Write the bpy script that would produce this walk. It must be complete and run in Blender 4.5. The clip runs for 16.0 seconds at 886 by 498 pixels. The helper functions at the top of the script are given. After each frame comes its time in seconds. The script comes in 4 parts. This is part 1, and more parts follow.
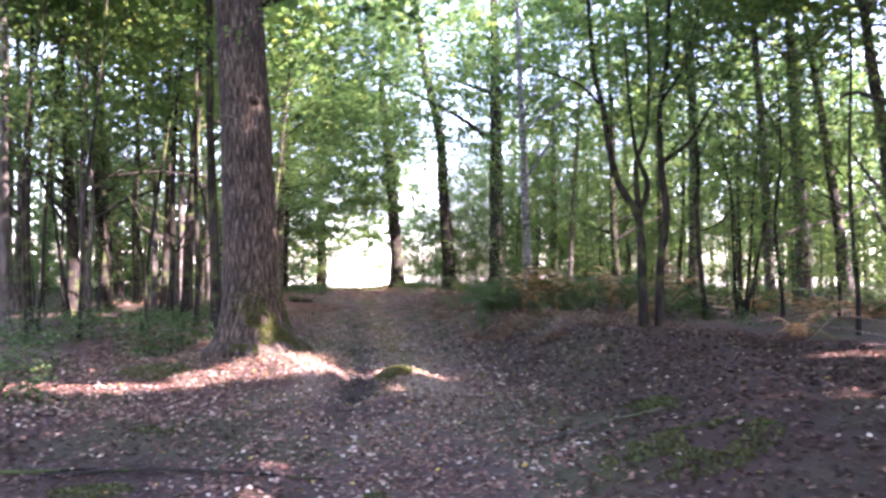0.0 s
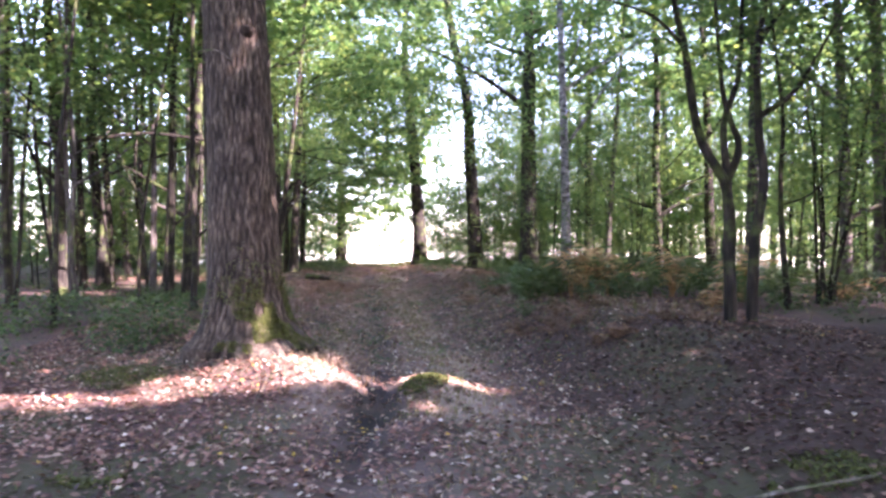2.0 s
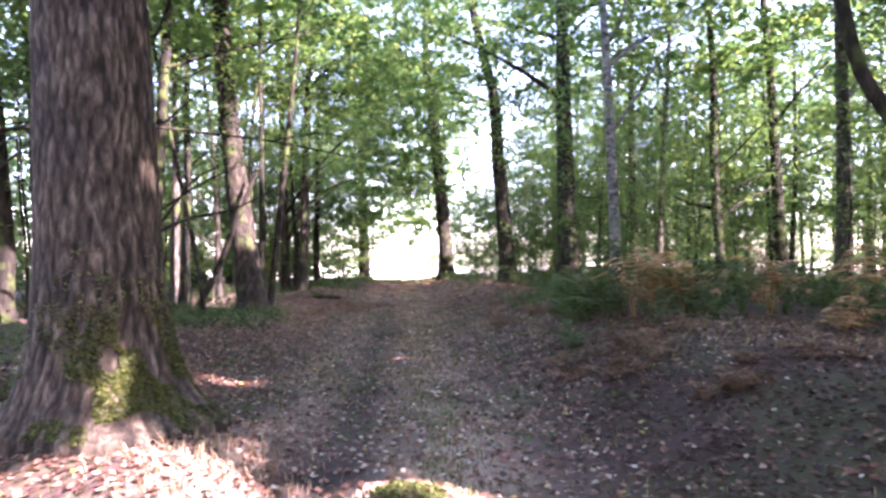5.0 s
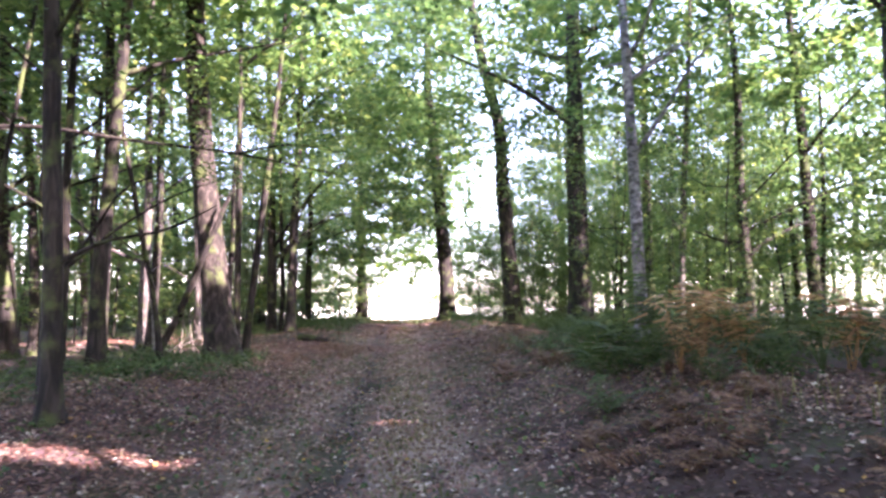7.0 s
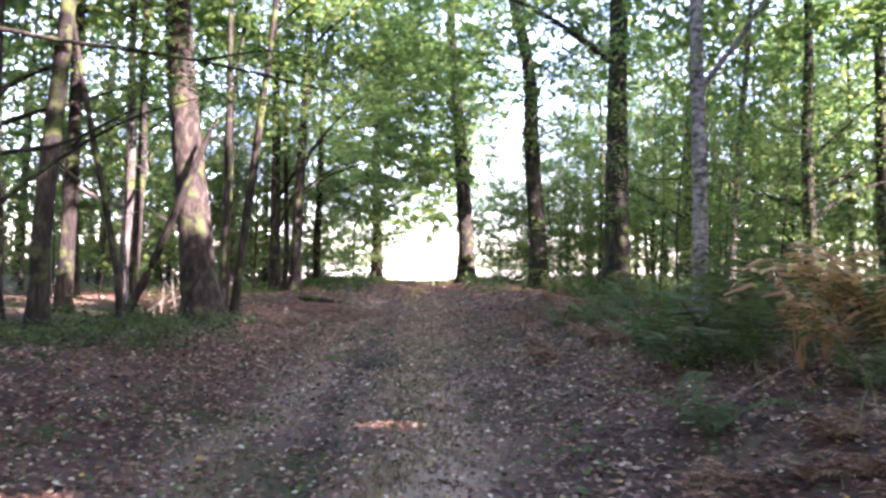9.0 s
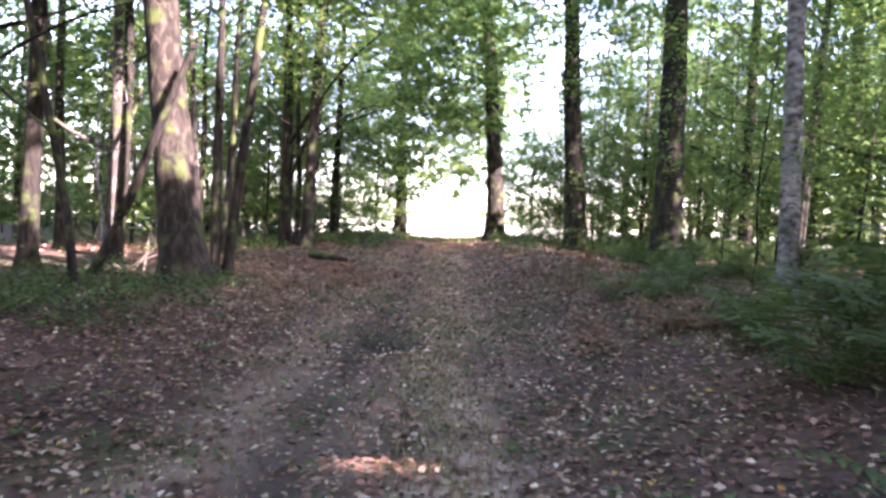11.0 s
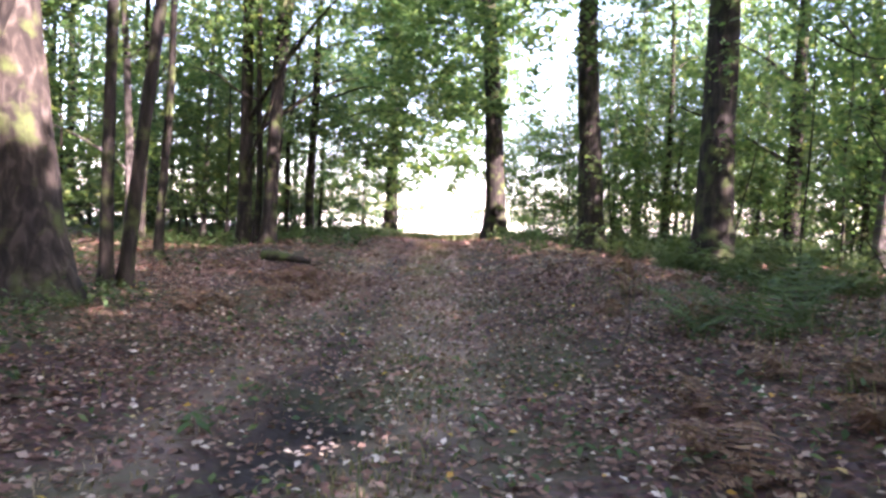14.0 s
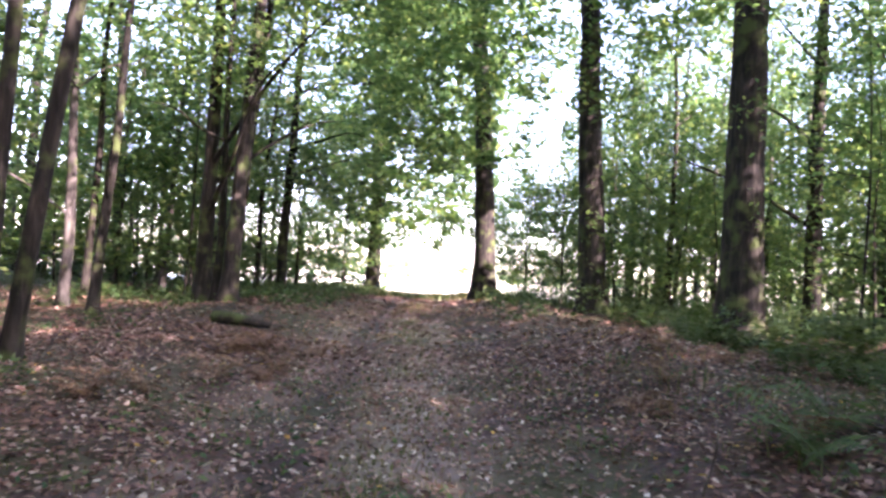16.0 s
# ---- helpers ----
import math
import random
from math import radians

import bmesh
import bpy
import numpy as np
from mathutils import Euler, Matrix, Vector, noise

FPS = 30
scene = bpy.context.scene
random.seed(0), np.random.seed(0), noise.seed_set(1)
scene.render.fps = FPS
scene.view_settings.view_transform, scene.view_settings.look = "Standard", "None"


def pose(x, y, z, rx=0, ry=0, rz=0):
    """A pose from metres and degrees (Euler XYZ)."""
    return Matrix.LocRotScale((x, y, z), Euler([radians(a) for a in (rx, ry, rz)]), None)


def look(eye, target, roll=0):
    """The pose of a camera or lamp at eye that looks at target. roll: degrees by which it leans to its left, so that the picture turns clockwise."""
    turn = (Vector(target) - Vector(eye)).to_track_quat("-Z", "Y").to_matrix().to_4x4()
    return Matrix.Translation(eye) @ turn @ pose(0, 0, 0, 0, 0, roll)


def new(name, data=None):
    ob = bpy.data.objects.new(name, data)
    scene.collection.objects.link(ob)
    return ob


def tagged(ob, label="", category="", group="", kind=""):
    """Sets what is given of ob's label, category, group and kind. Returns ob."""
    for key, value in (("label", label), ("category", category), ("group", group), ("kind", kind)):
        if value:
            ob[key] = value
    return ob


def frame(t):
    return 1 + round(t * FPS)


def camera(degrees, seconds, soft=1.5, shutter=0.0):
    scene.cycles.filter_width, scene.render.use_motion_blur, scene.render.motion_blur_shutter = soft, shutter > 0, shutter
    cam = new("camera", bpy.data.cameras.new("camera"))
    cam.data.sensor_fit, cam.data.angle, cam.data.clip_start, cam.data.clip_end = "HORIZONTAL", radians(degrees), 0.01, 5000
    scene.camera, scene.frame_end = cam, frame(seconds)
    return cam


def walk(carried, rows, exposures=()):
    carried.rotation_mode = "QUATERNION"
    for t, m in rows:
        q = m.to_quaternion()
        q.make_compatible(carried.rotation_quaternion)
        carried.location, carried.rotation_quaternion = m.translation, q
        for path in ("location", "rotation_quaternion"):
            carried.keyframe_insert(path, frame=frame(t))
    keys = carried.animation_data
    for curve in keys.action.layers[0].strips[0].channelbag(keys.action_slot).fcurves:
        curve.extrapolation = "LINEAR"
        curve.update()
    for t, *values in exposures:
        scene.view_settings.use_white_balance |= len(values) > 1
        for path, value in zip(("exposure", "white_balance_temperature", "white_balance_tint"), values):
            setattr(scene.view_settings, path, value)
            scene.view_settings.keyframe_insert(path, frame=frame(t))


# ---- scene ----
cam = camera(64.9, 16.0, 2.9, 0.3)
METRES, EYE, TILT, LEAN, TURN = 20.3, 1.5, 0.0, 0.0, 0.0
ROWS = [
    (0.0, 0.0, 0.0, 0.0, -0.0, 2.03, -0.0),
    (0.5, -0.0058, 0.0283, 0.0016, 0.55, 0.49, -1.04),
    (1.0, -0.0063, 0.0606, 0.001, 0.71, -0.34, 0.91),
    (1.5, -0.0105, 0.0913, 0.0022, 1.18, 1.45, 0.14),
    (2.0, -0.0144, 0.1209, 0.0035, 1.69, -0.01, -0.53),
    (2.5, -0.0135, 0.1524, 0.0045, 2.77, -1.07, -0.58),
    (3.0, -0.014, 0.1854, 0.0031, 2.53, -1.4, 0.05),
    (3.5, -0.0066, 0.2231, -0.0004, 3.56, 1.32, 1.6),
    (6.0, -0.0064, 0.3728, -0.003, 5.25, 1.2, -0.7),
    (6.5, -0.011, 0.4058, -0.0022, 5.29, 2.71, -1.38),
    (7.0, -0.0109, 0.4344, -0.0043, 4.62, 4.58, 0.22),
    (7.5, -0.0145, 0.4675, -0.0054, 4.67, 2.6, -2.79),
    (8.0, -0.0211, 0.4968, -0.0036, 4.8, 0.46, -3.15),
    (8.5, -0.0228, 0.5328, -0.0053, 5.59, 1.8, -1.39),
    (11.0, -0.0367, 0.6864, -0.0049, 8.3, -2.31, -2.57),
    (11.5, -0.0421, 0.7197, -0.0045, 7.99, -2.26, -2.86),
    (12.0, -0.0435, 0.7514, -0.0067, 8.05, 1.05, -1.76),
    (12.5, -0.0485, 0.7851, -0.0091, 8.32, 0.11, -2.88),
    (13.0, -0.0494, 0.8159, -0.0103, 7.22, -0.5, -1.8),
    (13.5, -0.0504, 0.848, -0.0115, 8.45, -0.84, -2.61),
    (14.0, -0.057, 0.8837, -0.0096, 8.03, -2.54, -2.79),
    (14.5, -0.0593, 0.9111, -0.0068, 8.61, -3.53, -3.39),
    (15.0, -0.0662, 0.9391, -0.007, 7.88, -2.63, -3.8),
    (15.5, -0.0681, 0.9639, -0.0086, 6.54, 0.76, -3.04),
    (16.0, -0.0737, 0.9918, -0.0085, 6.74, 2.29, -4.0),
]
EXPOSURE = 3.8
walk(cam, [(t, pose(0, 0, EYE, TILT, LEAN, TURN) @ pose(METRES * x, METRES * y, METRES * z, 90 + pitch, roll, yaw)) for t, x, y, z, yaw, pitch, roll in ROWS], [(0, EXPOSURE + 0.12, 6400, 49), (4, EXPOSURE + 0.12, 6400, 49), (8, EXPOSURE + 0.14, 6400, 48), (11, EXPOSURE + 0.15, 6500, 46), (16, EXPOSURE + 0.05, 6500, 46)])

# ---- world, sun, exposure ----
TO_SUN = Vector((0.74, -0.42, 0.62)).normalized()
world = bpy.data.worlds.new("sky")
scene.world = world
world.use_nodes = True
wn = world.node_tree.nodes
sky = wn.new("ShaderNodeTexSky")
sky.sky_type, sky.sun_disc = "NISHITA", False
sky.sun_elevation = math.asin(TO_SUN.z)
sky.sun_rotation = math.atan2(TO_SUN.x, TO_SUN.y)
world.node_tree.links.new(sky.outputs["Color"], wn["Background"].inputs["Color"])
wn["Background"].inputs["Strength"].default_value = 0.15
sun_data = bpy.data.lights.new("sun", "SUN")
sun_data.energy, sun_data.angle, sun_data.color = 3.8, radians(0.53), (1.0, 0.93, 0.84)
sun = new("sun", sun_data)
sun.matrix_world = look(TO_SUN * 80, (0, 0, 0))

# ---- numbers ----
rng = np.random.default_rng(7)
LAT = np.random.default_rng(3).random((256, 256))


def vnoise(x, y):
    """Smooth value noise in 0..1 for arrays."""
    x, y = np.asarray(x, float), np.asarray(y, float)
    xi, yi = np.floor(x).astype(int), np.floor(y).astype(int)
    fx, fy = x - xi, y - yi
    fx, fy = fx * fx * (3 - 2 * fx), fy * fy * (3 - 2 * fy)
    g = lambda a, b: LAT[a % 256, b % 256]
    return (g(xi, yi) * (1 - fx) + g(xi + 1, yi) * fx) * (1 - fy) + (g(xi, yi + 1) * (1 - fx) + g(xi + 1, yi + 1) * fx) * fy


def step(a, b, x):
    k = np.clip((np.asarray(x, float) - a) / (b - a), 0, 1)
    return k * k * (3 - 2 * k)


def track_x(y):
    """The middle of the track."""
    y = np.asarray(y, float)
    return np.where(y < 12, -0.055 * y, -0.66 - 0.142 * (np.minimum(y, 60) - 12))


def bump(x, y, cx, cy, rx, ry):
    return np.exp(-((np.asarray(x) - cx) / rx) ** 2 - ((np.asarray(y) - cy) / ry) ** 2)


def height(x, y):
    """The ground's height."""
    x, y = np.asarray(x, float), np.asarray(y, float)
    d = x - track_x(y)
    near = step(140, 60, np.hypot(x, y - 20))
    h = -0.13 + 0.58 * step(0.9, 4.0, d) * step(-12, 4, y) * step(75, 45, y)
    h = h + 0.26 * step(1.3, 4.5, -d) * step(11, 20, y) * step(75, 45, y)
    h = h + 0.40 * step(26, 38, y) * step(66, 50, y) * step(6, 2, np.abs(d + 0.5))
    h = h + 0.48 * bump(x, y, -3.05, 11.4, 1.7, 1.25) + 0.12 * bump(x, y, -2.3, 10.3, 1.0, 0.6)
    h = h - 0.17 * bump(x, y, -1.15, 10.1, 0.22, 0.8) + 0.12 * bump(x, y, -0.55, 10.6, 0.45, 0.35)
    h = h - 0.2 * bump(x, y, -2.5, 22.5, 0.45, 0.8) + 0.10 * bump(x, y, 1.6, 5.6, 0.9, 0.7)
    h = h - 0.09 * bump(d, 0, -0.7, 0, 0.26, 1) * step(-5, 3, y) * step(50, 40, y) - 0.04 * bump(d, 0, 0.75, 0, 0.3, 1) * step(50, 40, y)
    h = h + near * (0.22 * (vnoise(x / 3.1 + 9, y / 3.1) - 0.5) * step(0.5, 3, np.abs(d)) + 0.07 * (vnoise(x / 0.8, y / 0.8 + 5) - 0.5) + 0.035 * (vnoise(x / 0.27, y / 0.27) - 0.5))
    return h


def ground_z(x, y):
    return float(height(x, y))


# the gaps in the canopy through which the sun reaches the ground: middle and half sizes of each sunlit patch
GAPS = [(-14.4, 32.0, 2.4, 1.2), (-12.8, 30.2, 1.5, 0.8), (-2.9, 10.3, 1.15, 0.62), (-2.45, 11.05, 0.75, 0.45), (-1.6, 10.45, 0.5, 0.28), (-4.9, 9.7, 1.6, 0.4), (-0.2, 10.7, 1.0, 0.38), (5.0, 9.1, 1.0, 0.4), (-1.5, 18.0, 0.5, 0.2), (-1.3, 15.9, 0.5, 0.16),
        (-4.4, 15.4, 1.3, 0.4), (-11.0, 27.0, 2.2, 1.0), (-12.5, 22.5, 1.6, 0.9), (-4.5, 45.5, 1.6, 0.5), (1.1, 15.4, 0.5, 0.12), (-9.0, 19.5, 0.6, 0.4), (-4.4, 50, 4, 1.2)]
TRUNK_GAPS = [(-6.8, 25.0, 4.9, 0.5, 1.1), (-12.0, 24.6, 2.2, 0.35, 1.2), (-8.2, 27.0, 0.8, 0.6, 0.6), (-2.75, 11.0, 0.62, 0.25, 0.25)]


def in_gap(p):
    """Which of the points p lie where the sun's way to a sunlit patch runs."""
    s = np.array(TO_SUN)
    hit = np.zeros(len(p), bool)
    for cx, cy, rx, ry in GAPS:
        k = p[:, 2] / s[2]
        gx, gy = p[:, 0] - s[0] * k, p[:, 1] - s[1] * k
        wob = 0.75 + 0.6 * vnoise(gx * 3 + 40, gy * 3 + 40)
        hit |= ((gx - cx) / (rx * wob)) ** 2 + ((gy - cy) / (ry * wob)) ** 2 < 1
    for cx, cy, cz, r, half in TRUNK_GAPS:
        k = (p[:, 0] - cx) / s[0]
        hit |= (k > 0.4) & (np.abs(p[:, 1] - s[1] * k - cy) < r) & (np.abs(p[:, 2] - s[2] * k - cz) < half)
    return hit


def open_air(p):
    """Which of the points p lie in the open lane over the track, its mouth and the field."""
    x, y, z = p[:, 0], p[:, 1], p[:, 2]
    d = x - track_x(y)
    lane = (np.abs(d) < 1.5 + 0.02 * np.clip(y, 0, 40)) & (z < 3.6) & (y < 50)
    mouth = (x > -9.6 + (62 - y) * 0.09) & (x < -3.0 + (48 - y) * 0.06) & (y > 34) & (z < 1.9 + 3.0 * vnoise(x * 1.1, y * 0.4) + 0.22 * (x + 9))
    left = -3.0 + 0.035 * (48 - y)
    sky_gap = (x > left) & (x < left + 2.0 + 0.035 * (y - 30)) & (y > 28) & ((z > 6.5) | (y < 48) & (z > 2.0)) & (vnoise(x * 1.7, z * 1.7) < np.where(z < 9.0, 0.68, 0.22))
    start = (np.hypot(x, y) < 3.2) & (z < 5)
    return lane | mouth | sky_gap | start


def sun_lane(x, y):
    """True where a trunk would stand in the sun's way to a sunlit patch."""
    for cx, cy, rx, ry in GAPS:
        far = (x - cx) / TO_SUN.x
        if 0 < far and far * TO_SUN.z < 17 and abs(y - cy - far * TO_SUN.y) < ry + 0.3 + rx * 0.4:
            return True
    return False


# ---- materials ----
def material(name, rough=0.8):
    m = bpy.data.materials.new(name)
    m.use_nodes = True
    b = m.node_tree.nodes["Principled BSDF"]
    b.inputs["Roughness"].default_value = rough
    b.inputs["Specular IOR Level"].default_value = 0.3
    return m, m.node_tree.nodes, m.node_tree.links, b


def ramp(nodes, stops):
    r = nodes.new("ShaderNodeValToRGB")
    e = r.color_ramp.elements
    e[0].position, e[0].color = stops[0][0], (*stops[0][1], 1)
    e[1].position, e[1].color = stops[-1][0], (*stops[-1][1], 1)
    for at, c in stops[1:-1]:
        k = e.new(at)
        k.color = (*c, 1)
    return r


def noise_node(nodes, links, scale, detail=6, vec=None):
    n = nodes.new("ShaderNodeTexNoise")
    n.inputs["Scale"].default_value, n.inputs["Detail"].default_value = scale, detail
    if vec:
        links.new(vec, n.inputs["Vector"])
    return n


def mixed(nodes, links, fac, a, b, mode="MIX"):
    n = nodes.new("ShaderNodeMix")
    n.data_type, n.blend_type = "RGBA", mode
    for sock, v in ((n.inputs[0], fac), (n.inputs[6], a), (n.inputs[7], b)):
        if isinstance(v, (int, float)):
            sock.default_value = v
        elif isinstance(v, tuple):
            sock.default_value = (*v, 1)
        else:
            links.new(v, sock)
    return n.outputs[2]


def relief(nodes, links, b, value, strength, distance):
    n = nodes.new("ShaderNodeBump")
    n.inputs["Strength"].default_value, n.inputs["Distance"].default_value = strength, distance
    links.new(value, n.inputs["Height"])
    links.new(n.outputs[0], b.inputs["Normal"])


def bark_material(name, dark, mid, light, stretch=6.0, scale=9.0, moss=0.0, deep=0.03):
    m, n, l, b = material(name, 0.9)
    tc = n.new("ShaderNodeTexCoord")
    mp = n.new("ShaderNodeMapping")
    mp.inputs["Scale"].default_value = (1, 1, 1 / stretch)
    l.new(tc.outputs["Object"], mp.inputs["Vector"])
    n1 = noise_node(n, l, scale, 8, mp.outputs[0])
    n1.inputs["Distortion"].default_value = 0.6
    r = ramp(n, [(0.34, dark), (0.5, mid), (0.68, light)])
    l.new(n1.outputs["Fac"], r.inputs[0])
    n2 = noise_node(n, l, 1.3, 4, tc.outputs["Object"])
    r2 = ramp(n, [(0.35, (0.6, 0.6, 0.62)), (0.65, (1.15, 1.1, 1.05))])
    l.new(n2.outputs["Fac"], r2.inputs[0])
    col = mixed(n, l, 1.0, r.outputs[0], r2.outputs[0], "MULTIPLY")
    if moss:
        n3 = noise_node(n, l, 2.6, 5, tc.outputs["Object"])
        r3 = ramp(n, [(0.62 - moss * 0.2, (0, 0, 0)), (0.72 - moss * 0.15, (1, 1, 1))])
        l.new(n3.outputs["Fac"], r3.inputs[0])
        col = mixed(n, l, r3.outputs[0], col, (0.055, 0.075, 0.022))
    l.new(col, b.inputs["Base Color"])
    relief(n, l, b, n1.outputs["Fac"], 0.9, deep)
    return m


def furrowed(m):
    """Old bark: base colour multiplied by the ridge attribute, pale ridges, dark furrows between them."""
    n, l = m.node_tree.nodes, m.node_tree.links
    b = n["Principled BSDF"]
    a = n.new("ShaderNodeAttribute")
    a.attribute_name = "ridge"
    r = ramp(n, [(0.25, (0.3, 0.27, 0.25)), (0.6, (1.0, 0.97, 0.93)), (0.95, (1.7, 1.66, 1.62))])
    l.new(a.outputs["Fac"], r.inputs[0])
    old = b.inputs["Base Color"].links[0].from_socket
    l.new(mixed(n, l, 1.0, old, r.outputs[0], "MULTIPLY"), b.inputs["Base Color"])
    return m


def leaf_material(name, stops, thin=0.5):
    m, n, l, b = material(name, 0.55)
    g = n.new("ShaderNodeNewGeometry")
    r = ramp(n, stops)
    l.new(g.outputs["Random Per Island"], r.inputs[0])
    l.new(r.outputs[0], b.inputs["Base Color"])
    t = n.new("ShaderNodeBsdfTranslucent")
    bright = mixed(n, l, 1.0, r.outputs[0], (1.9, 1.95, 1.35), "MULTIPLY")
    l.new(bright, t.inputs["Color"])
    mix = n.new("ShaderNodeMixShader")
    mix.inputs[0].default_value = thin
    l.new(b.outputs[0], mix.inputs[1])
    l.new(t.outputs[0], mix.inputs[2])
    l.new(mix.outputs[0], n["Material Output"].inputs["Surface"])
    return m


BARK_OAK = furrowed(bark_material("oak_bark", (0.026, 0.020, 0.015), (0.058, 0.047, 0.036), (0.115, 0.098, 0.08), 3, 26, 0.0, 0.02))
BARK = bark_material("dark_bark", (0.008, 0.0068, 0.0055), (0.021, 0.0175, 0.0138), (0.05, 0.043, 0.034), 5, 12, 0.5, 0.02)
BARK_GREY = bark_material("grey_bark", (0.03, 0.026, 0.023), (0.075, 0.067, 0.06), (0.15, 0.138, 0.125), 3, 9, 0.35, 0.012)
BARK_PINE = bark_material("flaky_bark", (0.012, 0.0095, 0.0075), (0.028, 0.023, 0.018), (0.08, 0.067, 0.054), 2.2, 9, 0.35, 0.03)
BARK_BIRCH = bark_material("birch_bark", (0.05, 0.048, 0.045), (0.2, 0.2, 0.195), (0.36, 0.36, 0.35), 0.55, 6, 0.0, 0.008)
LEAF = leaf_material("green_leaf", [(0.0, (0.03, 0.065, 0.026)), (0.45, (0.06, 0.112, 0.044)), (0.8, (0.092, 0.145, 0.052)), (1.0, (0.155, 0.185, 0.06))], 0.62)
LEAF_LOW = leaf_material("undergrowth_leaf", [(0.0, (0.02, 0.05, 0.018)), (0.6, (0.05, 0.10, 0.032)), (1.0, (0.11, 0.15, 0.05))], 0.24)
FERN = leaf_material("fern_green", [(0.0, (0.03, 0.065, 0.024)), (1.0, (0.085, 0.13, 0.042))], 0.35)
FERN_DRY = leaf_material("fern_dry", [(0.0, (0.16, 0.085, 0.045)), (0.6, (0.38, 0.22, 0.12)), (1.0, (0.52, 0.38, 0.22))], 0.35)
FERN_DEAD = leaf_material("fern_dead", [(0.0, (0.07, 0.036, 0.022)), (0.6, (0.17, 0.09, 0.052)), (1.0, (0.30, 0.19, 0.115))], 0.2)
LITTER = leaf_material("dead_leaf", [(0.0, (0.045, 0.026, 0.021)), (0.4, (0.165, 0.081, 0.061)), (0.75, (0.29, 0.155, 0.115)), (0.95, (0.37, 0.26, 0.205)), (1.0, (0.46, 0.36, 0.29))], 0.1)
# darker, redder litter; the bank's shade is put into this colour too
LITTER_SHADED = leaf_material("shaded_dead_leaf", [(0.0, (0.026, 0.015, 0.012)), (0.6, (0.085, 0.045, 0.034)), (0.93, (0.15, 0.082, 0.06)), (1.0, (0.3, 0.21, 0.16))], 0.08)
LITTER_PALE = leaf_material("pale_fallen_leaf", [(0.0, (0.42, 0.31, 0.24)), (0.5, (0.58, 0.48, 0.40)), (0.8, (0.66, 0.58, 0.5)), (0.9, (0.55, 0.36, 0.07)), (1.0, (0.5, 0.25, 0.06))], 0.15)
GRASS = leaf_material("grass_blade", [(0.0, (0.05, 0.085, 0.025)), (0.6, (0.12, 0.14, 0.05)), (1.0, (0.28, 0.24, 0.12))], 0.3)
TWIG = bark_material("twig_wood", (0.05, 0.04, 0.03), (0.12, 0.1, 0.08), (0.25, 0.22, 0.18), 4, 20, 0.3, 0.005)
STRAW = leaf_material("straw_blade", [(0.0, (0.12, 0.085, 0.045)), (0.5, (0.29, 0.20, 0.12)), (1.0, (0.46, 0.36, 0.25))], 0.2)
MOSS = leaf_material("moss_tuft", [(0.0, (0.028, 0.042, 0.011)), (1.0, (0.11, 0.125, 0.028))], 0.12)


def ground_material():
    m, n, l, b = material("forest_floor", 0.95)
    tc = n.new("ShaderNodeTexCoord")
    n1 = noise_node(n, l, 14, 8, tc.outputs["Object"])
    n2 = noise_node(n, l, 0.7, 5, tc.outputs["Object"])
    v = n.new("ShaderNodeTexVoronoi")
    v.inputs["Scale"].default_value = 26
    l.new(tc.outputs["Object"], v.inputs["Vector"])
    r = ramp(n, [(0.3, (0.04, 0.027, 0.023)), (0.55, (0.125, 0.083, 0.067)), (0.75, (0.22, 0.15, 0.118))])
    l.new(n1.outputs["Fac"], r.inputs[0])
    r2 = ramp(n, [(0.35, (0.5, 0.46, 0.47)), (0.7, (0.95, 0.85, 0.8))])
    l.new(n2.outputs["Fac"], r2.inputs[0])
    col = mixed(n, l, 1.0, r.outputs[0], r2.outputs[0], "MULTIPLY")
    col = mixed(n, l, 0.25, col, v.outputs["Color"], "SOFT_LIGHT")
    # the second colour darkens the floor in place of shade near the start
    for key, c in (("track", (0.19, 0.145, 0.122)), ("shade_tint", (0.055, 0.034, 0.027)), ("straw", (0.42, 0.325, 0.26)), ("mud", (0.03, 0.025, 0.024)), ("green", (0.06, 0.08, 0.03)), ("field", (0.66, 0.62, 0.44))):
        a = n.new("ShaderNodeAttribute")
        a.attribute_name = key
        col = mixed(n, l, a.outputs["Fac"], col, c)
    l.new(col, b.inputs["Base Color"])
    relief(n, l, b, n1.outputs["Fac"], 0.8, 0.03)
    return m


# ---- mesh helpers ----
def mesh_of(name, verts, faces, mat, smooth=False):
    """A mesh from arrays: verts n x 3, faces m x 3 or m x 4."""
    me = bpy.data.meshes.new(name)
    verts, faces = np.asarray(verts, np.float32), np.asarray(faces, np.int32)
    m, k = faces.shape
    me.vertices.add(len(verts))
    me.vertices.foreach_set("co", verts.ravel())
    me.loops.add(m * k)
    me.loops.foreach_set("vertex_index", faces.ravel())
    me.polygons.add(m)
    me.polygons.foreach_set("loop_start", np.arange(0, m * k, k, dtype=np.int32))
    me.update(calc_edges=True)
    if smooth:
        me.polygons.foreach_set("use_smooth", np.ones(m, bool))
    me.materials.append(mat)
    return me


def part(name, me, parent, label=""):
    ob = new(name, me)
    ob.parent = parent
    return tagged(ob, label) if label else ob


